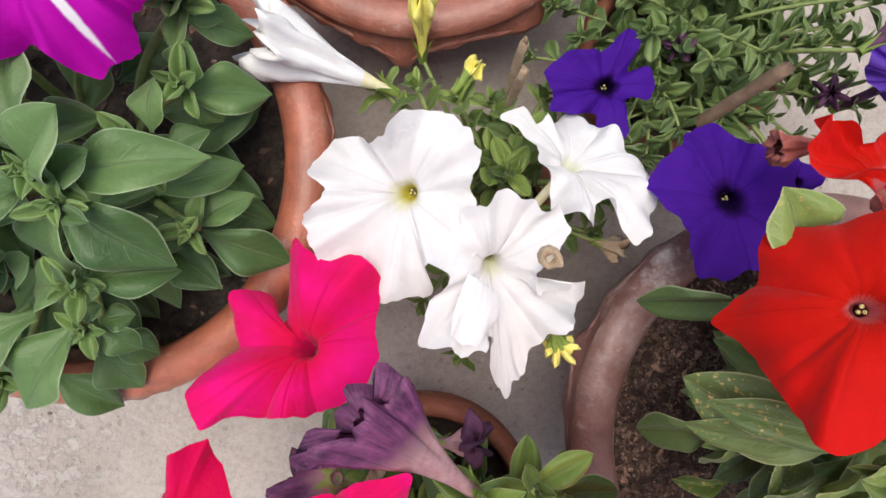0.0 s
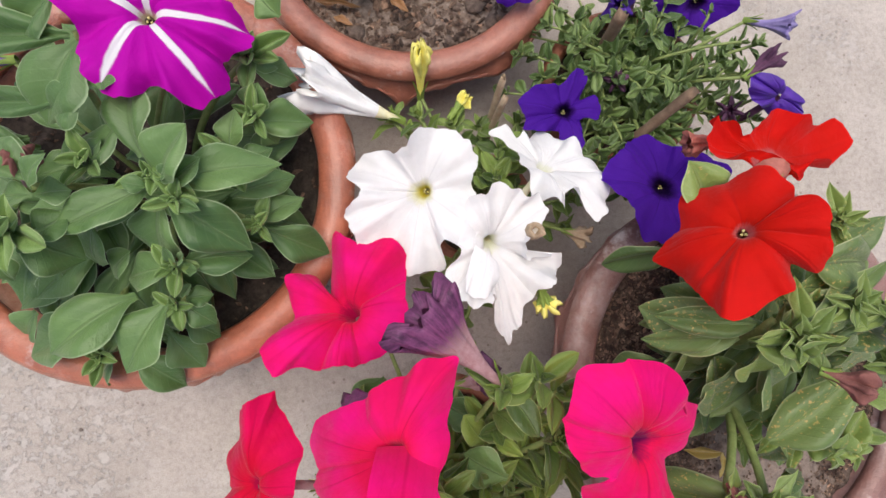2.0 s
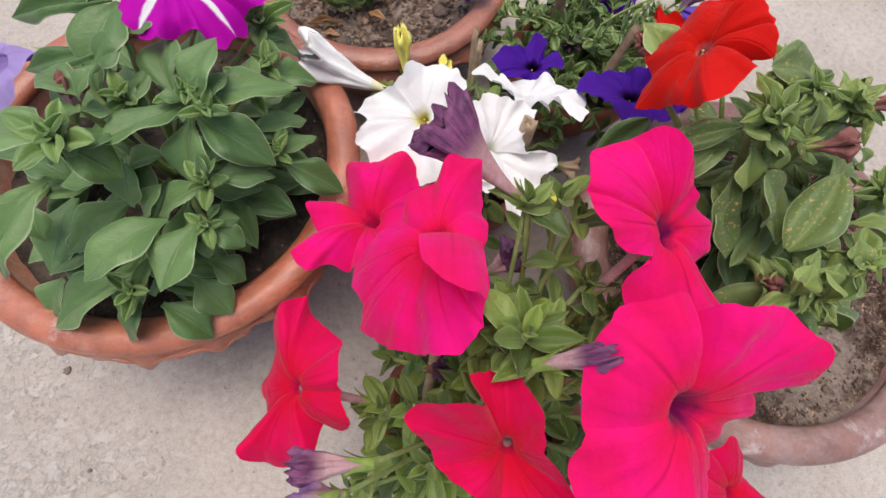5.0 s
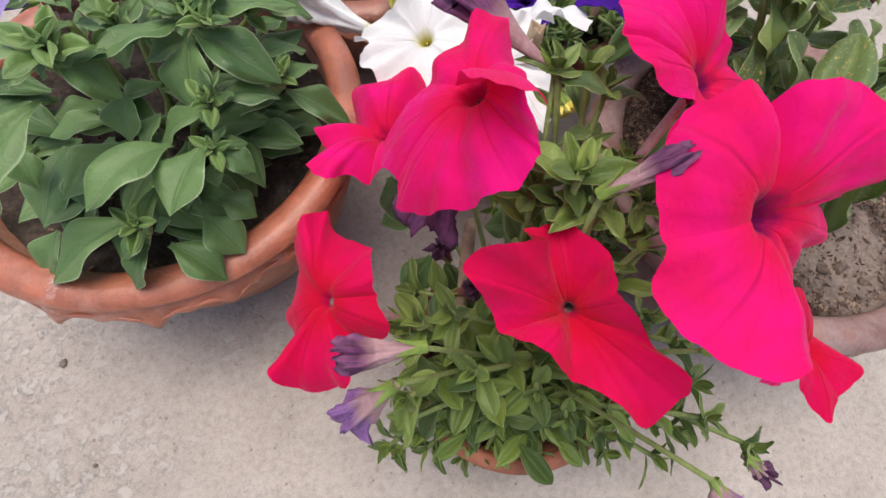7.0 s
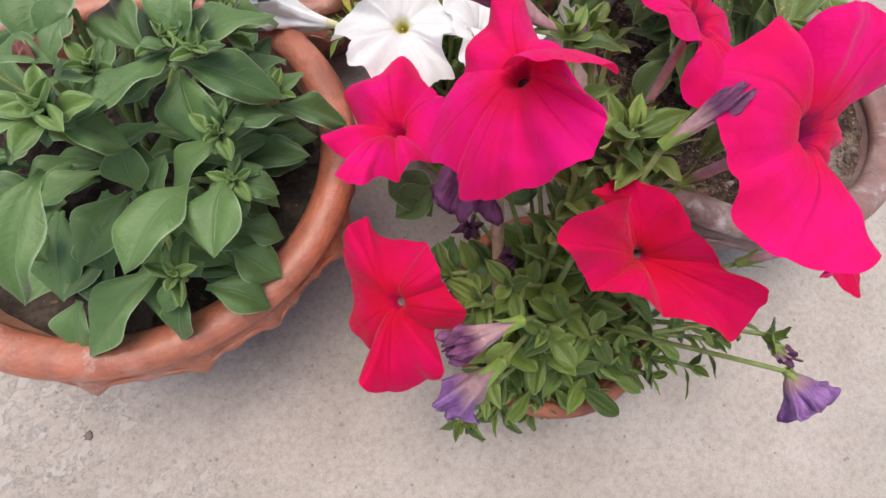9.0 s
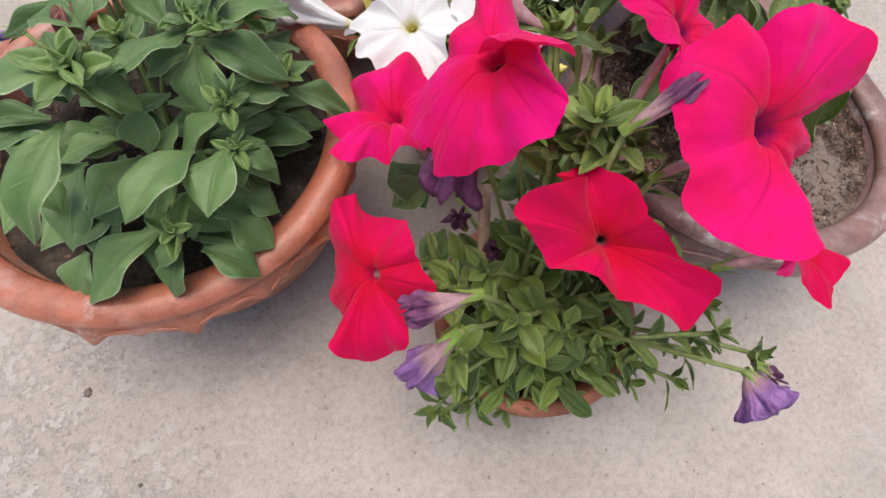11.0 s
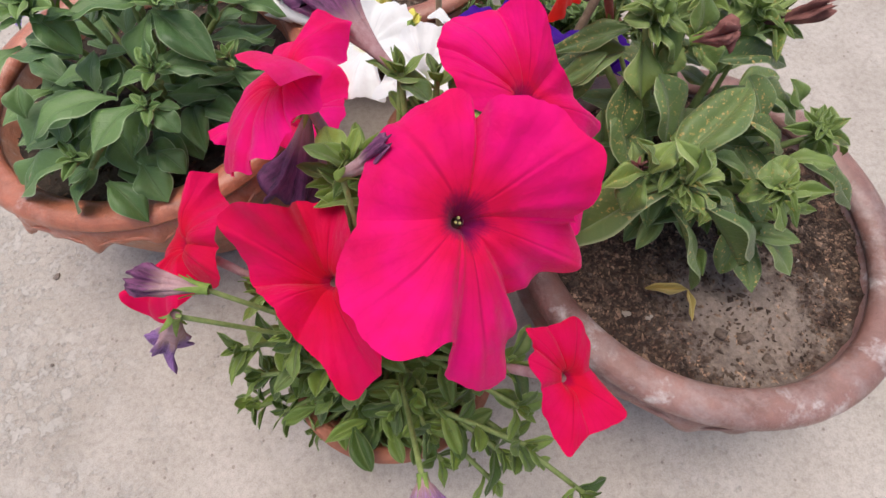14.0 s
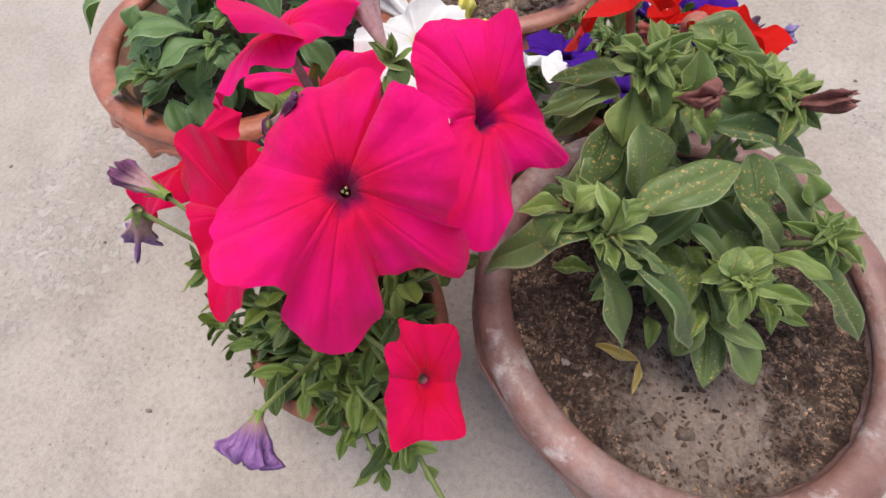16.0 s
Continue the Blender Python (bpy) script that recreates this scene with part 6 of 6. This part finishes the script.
# ---- what grows and lies in the reddish pot ----
grass_plant = thing("seedling", (-0.051, 0.295, 0.1), "small green seedling with narrow leaves in the reddish pot", "plant")
for k in range(14):
    a = k * 2.4
    b = Vector((-0.051, 0.295, 0.1)) + Vector((0.018 * math.cos(a * 1.7), 0.018 * math.sin(a * 1.3), 0))
    leaf(grass_plant, LANCE, b, b + Vector((0.028 * math.cos(a), 0.028 * math.sin(a), 0.035 + 0.01 * math.sin(k))), 0.008)

for a, b in (((0.19, 0.214, 0.12), (0.246, 0.214, 0.15)), ((0.22, 0.176, 0.12), (0.23, 0.192, 0.15)), ((0.25, 0.167, 0.13), (0.258, 0.168, 0.15)), ((0.223, 0.231, 0.12), (0.227, 0.243, 0.14))):
    stem(violet_plant, a, b, 0.0014, 0.0011, 0.012)
    rosette(violet_plant, OLIVE, b, Vector(b) - Vector(a), 5, 0.013, 0.3, 0.5, 0.7)
wilted(mag_plant, BROWN_DRY, WILTED_DARK, (-0.042, -0.065, 0.15), (-0.047, -0.058, 0.165), 0.008, seed=31, label="dead dark flower among the leaves")
wilted(mag_plant, BROWN_DRY, WILTED_DARK, (-0.045, -0.089, 0.15), (-0.032, -0.092, 0.16), 0.008, seed=32, label="dead dark flower among the leaves")
for tip in ((0.004, -0.088, 0.29), (0.012, -0.1, 0.285), (0.058, -0.064, 0.235), (0.077, -0.08, 0.21), (0.053, -0.087, 0.2), (-0.01, -0.082, 0.27)):
    shoot(mag_plant, SMALL, mr + Vector((dice.uniform(-0.02, 0.03), dice.uniform(0.0, 0.04), 0)), tip, 12, 0.034, 0.36, lift=0.05, tuft=11)
for base, tip, width in (((-0.064, 0.028, 0.12), (-0.057, -0.027, 0.125), 0.034), ((-0.042, -0.007, 0.13), (-0.081, -0.011, 0.12), 0.03), ((-0.05, -0.048, 0.12), (-0.08, -0.072, 0.115), 0.026), ((-0.051, -0.073, 0.13), (-0.056, -0.111, 0.12), 0.024), ((-0.018, -0.067, 0.15), (-0.009, -0.096, 0.14), 0.022),
                         ((0.014, -0.061, 0.17), (-0.012, -0.051, 0.16), 0.022), ((0.022, -0.063, 0.2), (-0.005, -0.052, 0.19), 0.022), ((0.031, -0.087, 0.23), (0.006, -0.077, 0.215), 0.024)):
    leaf(mag_plant, BROAD, base, tip, width)
for tip in ((-0.084, -0.171, 0.1), (-0.068, -0.194, 0.09), (-0.096, -0.155, 0.12), (-0.033, -0.189, 0.097), (-0.057, -0.169, 0.12), (-0.007, -0.193, 0.097), (-0.11, -0.176, 0.1)):
    shoot(mag_plant, SMALL, mr + Vector((dice.uniform(-0.03, 0.03), dice.uniform(-0.03, 0.0), 0)), tip, 8, 0.026, 0.42, lift=0.04, tuft=7, radius=0.0018)


# ---- loose things on the soil and the ground ----
def dry_leaf(at, to, width, label, name="dry_leaf", bent=None, kinds=DRY):
    ob = thing(name, at, label, "leaf")
    leaf(ob, kinds, at, to, width)
    if bent:
        leaf(ob, kinds, to, bent, width * 0.6)
    return ob


def lump(name, at, size, material, label, category, seed, flat=0.6):
    """A small uneven stone, clod or flake."""
    rnd = random.Random(seed)
    bm = bmesh.new()
    bmesh.ops.create_icosphere(bm, subdivisions=2, radius=1.0)
    off = Vector((rnd.uniform(0, 50), rnd.uniform(0, 50), 0))
    stretch = Vector((rnd.uniform(0.8, 1.25), rnd.uniform(0.65, 1.0), flat))
    for v in bm.verts:
        k = 1 + 0.5 * noise.noise(v.co * 1.3 + off) + 0.4 * noise.noise(v.co * 3.1 + off)
        v.co = Vector(at) + Vector((v.co.x * stretch.x, v.co.y * stretch.y, v.co.z * stretch.z + flat * 0.6)) * size * k
    ob = new(name, finish(bm, name))
    ob.data.materials.append(material)
    return tagged(ob, label, category)


dry_leaf((0.186, -0.11, 0.137), (0.216, -0.113, 0.139), 0.009, "small curled yellow dry leaf lying on the soil", bent=(0.216, -0.135, 0.133))
dry_leaf((-0.038, 0.28, 0.108), (-0.022, 0.264, 0.112), 0.009, "dry orange-brown leaf bit in the reddish pot", kinds=BROWN_LEAF)
dry_leaf((-0.103, 0.279, 0.105), (-0.063, 0.271, 0.108), 0.007, "dry brown leaf strip on the grey soil", kinds=BROWN_LEAF)
dry_leaf((-0.088, 0.264, 0.106), (-0.071, 0.255, 0.108), 0.007, "dry brown leaf strip on the grey soil", kinds=BROWN_LEAF)
PEBBLE = plain_organic("pale_pebble", (0.27, 0.22, 0.18), (0.4, 0.34, 0.28), 150.0, 0.8)
CLOD = plain_organic("dark_soil_clod", (0.06, 0.04, 0.03), (0.19, 0.14, 0.11), 260.0, 0.95, 0.004)
for k, (at, size) in enumerate((((0.169, -0.128, 0.124), 0.0035), ((0.184, -0.131, 0.124), 0.0034), ((0.314, -0.087, 0.124), 0.0032))):
    lump("pebble", (at[0], at[1], soil_in_dark_pot(at[0], at[1]) - 0.001), size, PEBBLE, "small pale pebble on the grey brown soil", "pebble", k)
for k, (at, size) in enumerate((((0.236, -0.145, 0.122), 0.007), ((0.254, -0.147, 0.122), 0.009), ((0.268, -0.164, 0.122), 0.008), ((0.242, -0.169, 0.122), 0.006), ((0.219, -0.171, 0.123), 0.006), ((0.3, -0.129, 0.123), 0.006), ((0.323, -0.101, 0.123), 0.007), ((0.2, -0.166, 0.124), 0.005),
                                 ((0.148, -0.098, 0.124), 0.006), ((0.165, -0.105, 0.124), 0.005), ((0.177, -0.154, 0.124), 0.005), ((0.149, -0.125, 0.124), 0.005))):
    lump("soil_clod", (at[0], at[1], soil_in_dark_pot(at[0], at[1]) - 0.0015), size * 0.62, CLOD, "dark crumbly clod on the dry soil", "clod", 20 + k, 0.5)
for k, (at, size) in enumerate((((0.037, 0.274, 0.1), 0.009), ((0.052, 0.26, 0.1), 0.007), ((0.02, 0.276, 0.1), 0.006), ((-0.07, 0.251, 0.1), 0.008), ((-0.094, 0.257, 0.1), 0.007), ((-0.004, 0.263, 0.1), 0.006), ((0.016, 0.242, 0.1), 0.006), ((-0.04, 0.243, 0.1), 0.005))):
    lump("soil_clod", (at[0], at[1], soil_in_red_pot(at[0], at[1]) - 0.002), size, CLOD, "rounded clod on the grey soil of the reddish pot", "clod", 50 + k, 0.5)
FLAKE = plain_organic("dark_dry_flake", (0.13, 0.1, 0.085), (0.26, 0.21, 0.18), 200.0, 0.9)
for k, (at, size) in enumerate((((-0.4, -0.014, 0), 0.0032), ((-0.203, -0.262, 0), 0.003), ((-0.4, -0.012, 0), 0.003), ((0.471, 0.401, 0), 0.003), ((0.434, 0.357, 0), 0.003), ((-0.587, -0.052, 0), 0.0025), ((-0.376, -0.113, 0), 0.002))):
    lump("dry_flake", at, size, FLAKE, "tiny dark dry flake on the concrete", "debris", 80 + k, 0.25)
stick("support_stick", (-0.057, -0.134, 0.09), (-0.027, -0.058, 0.19), 0.0045, "pale dry stalk standing in the small pot")
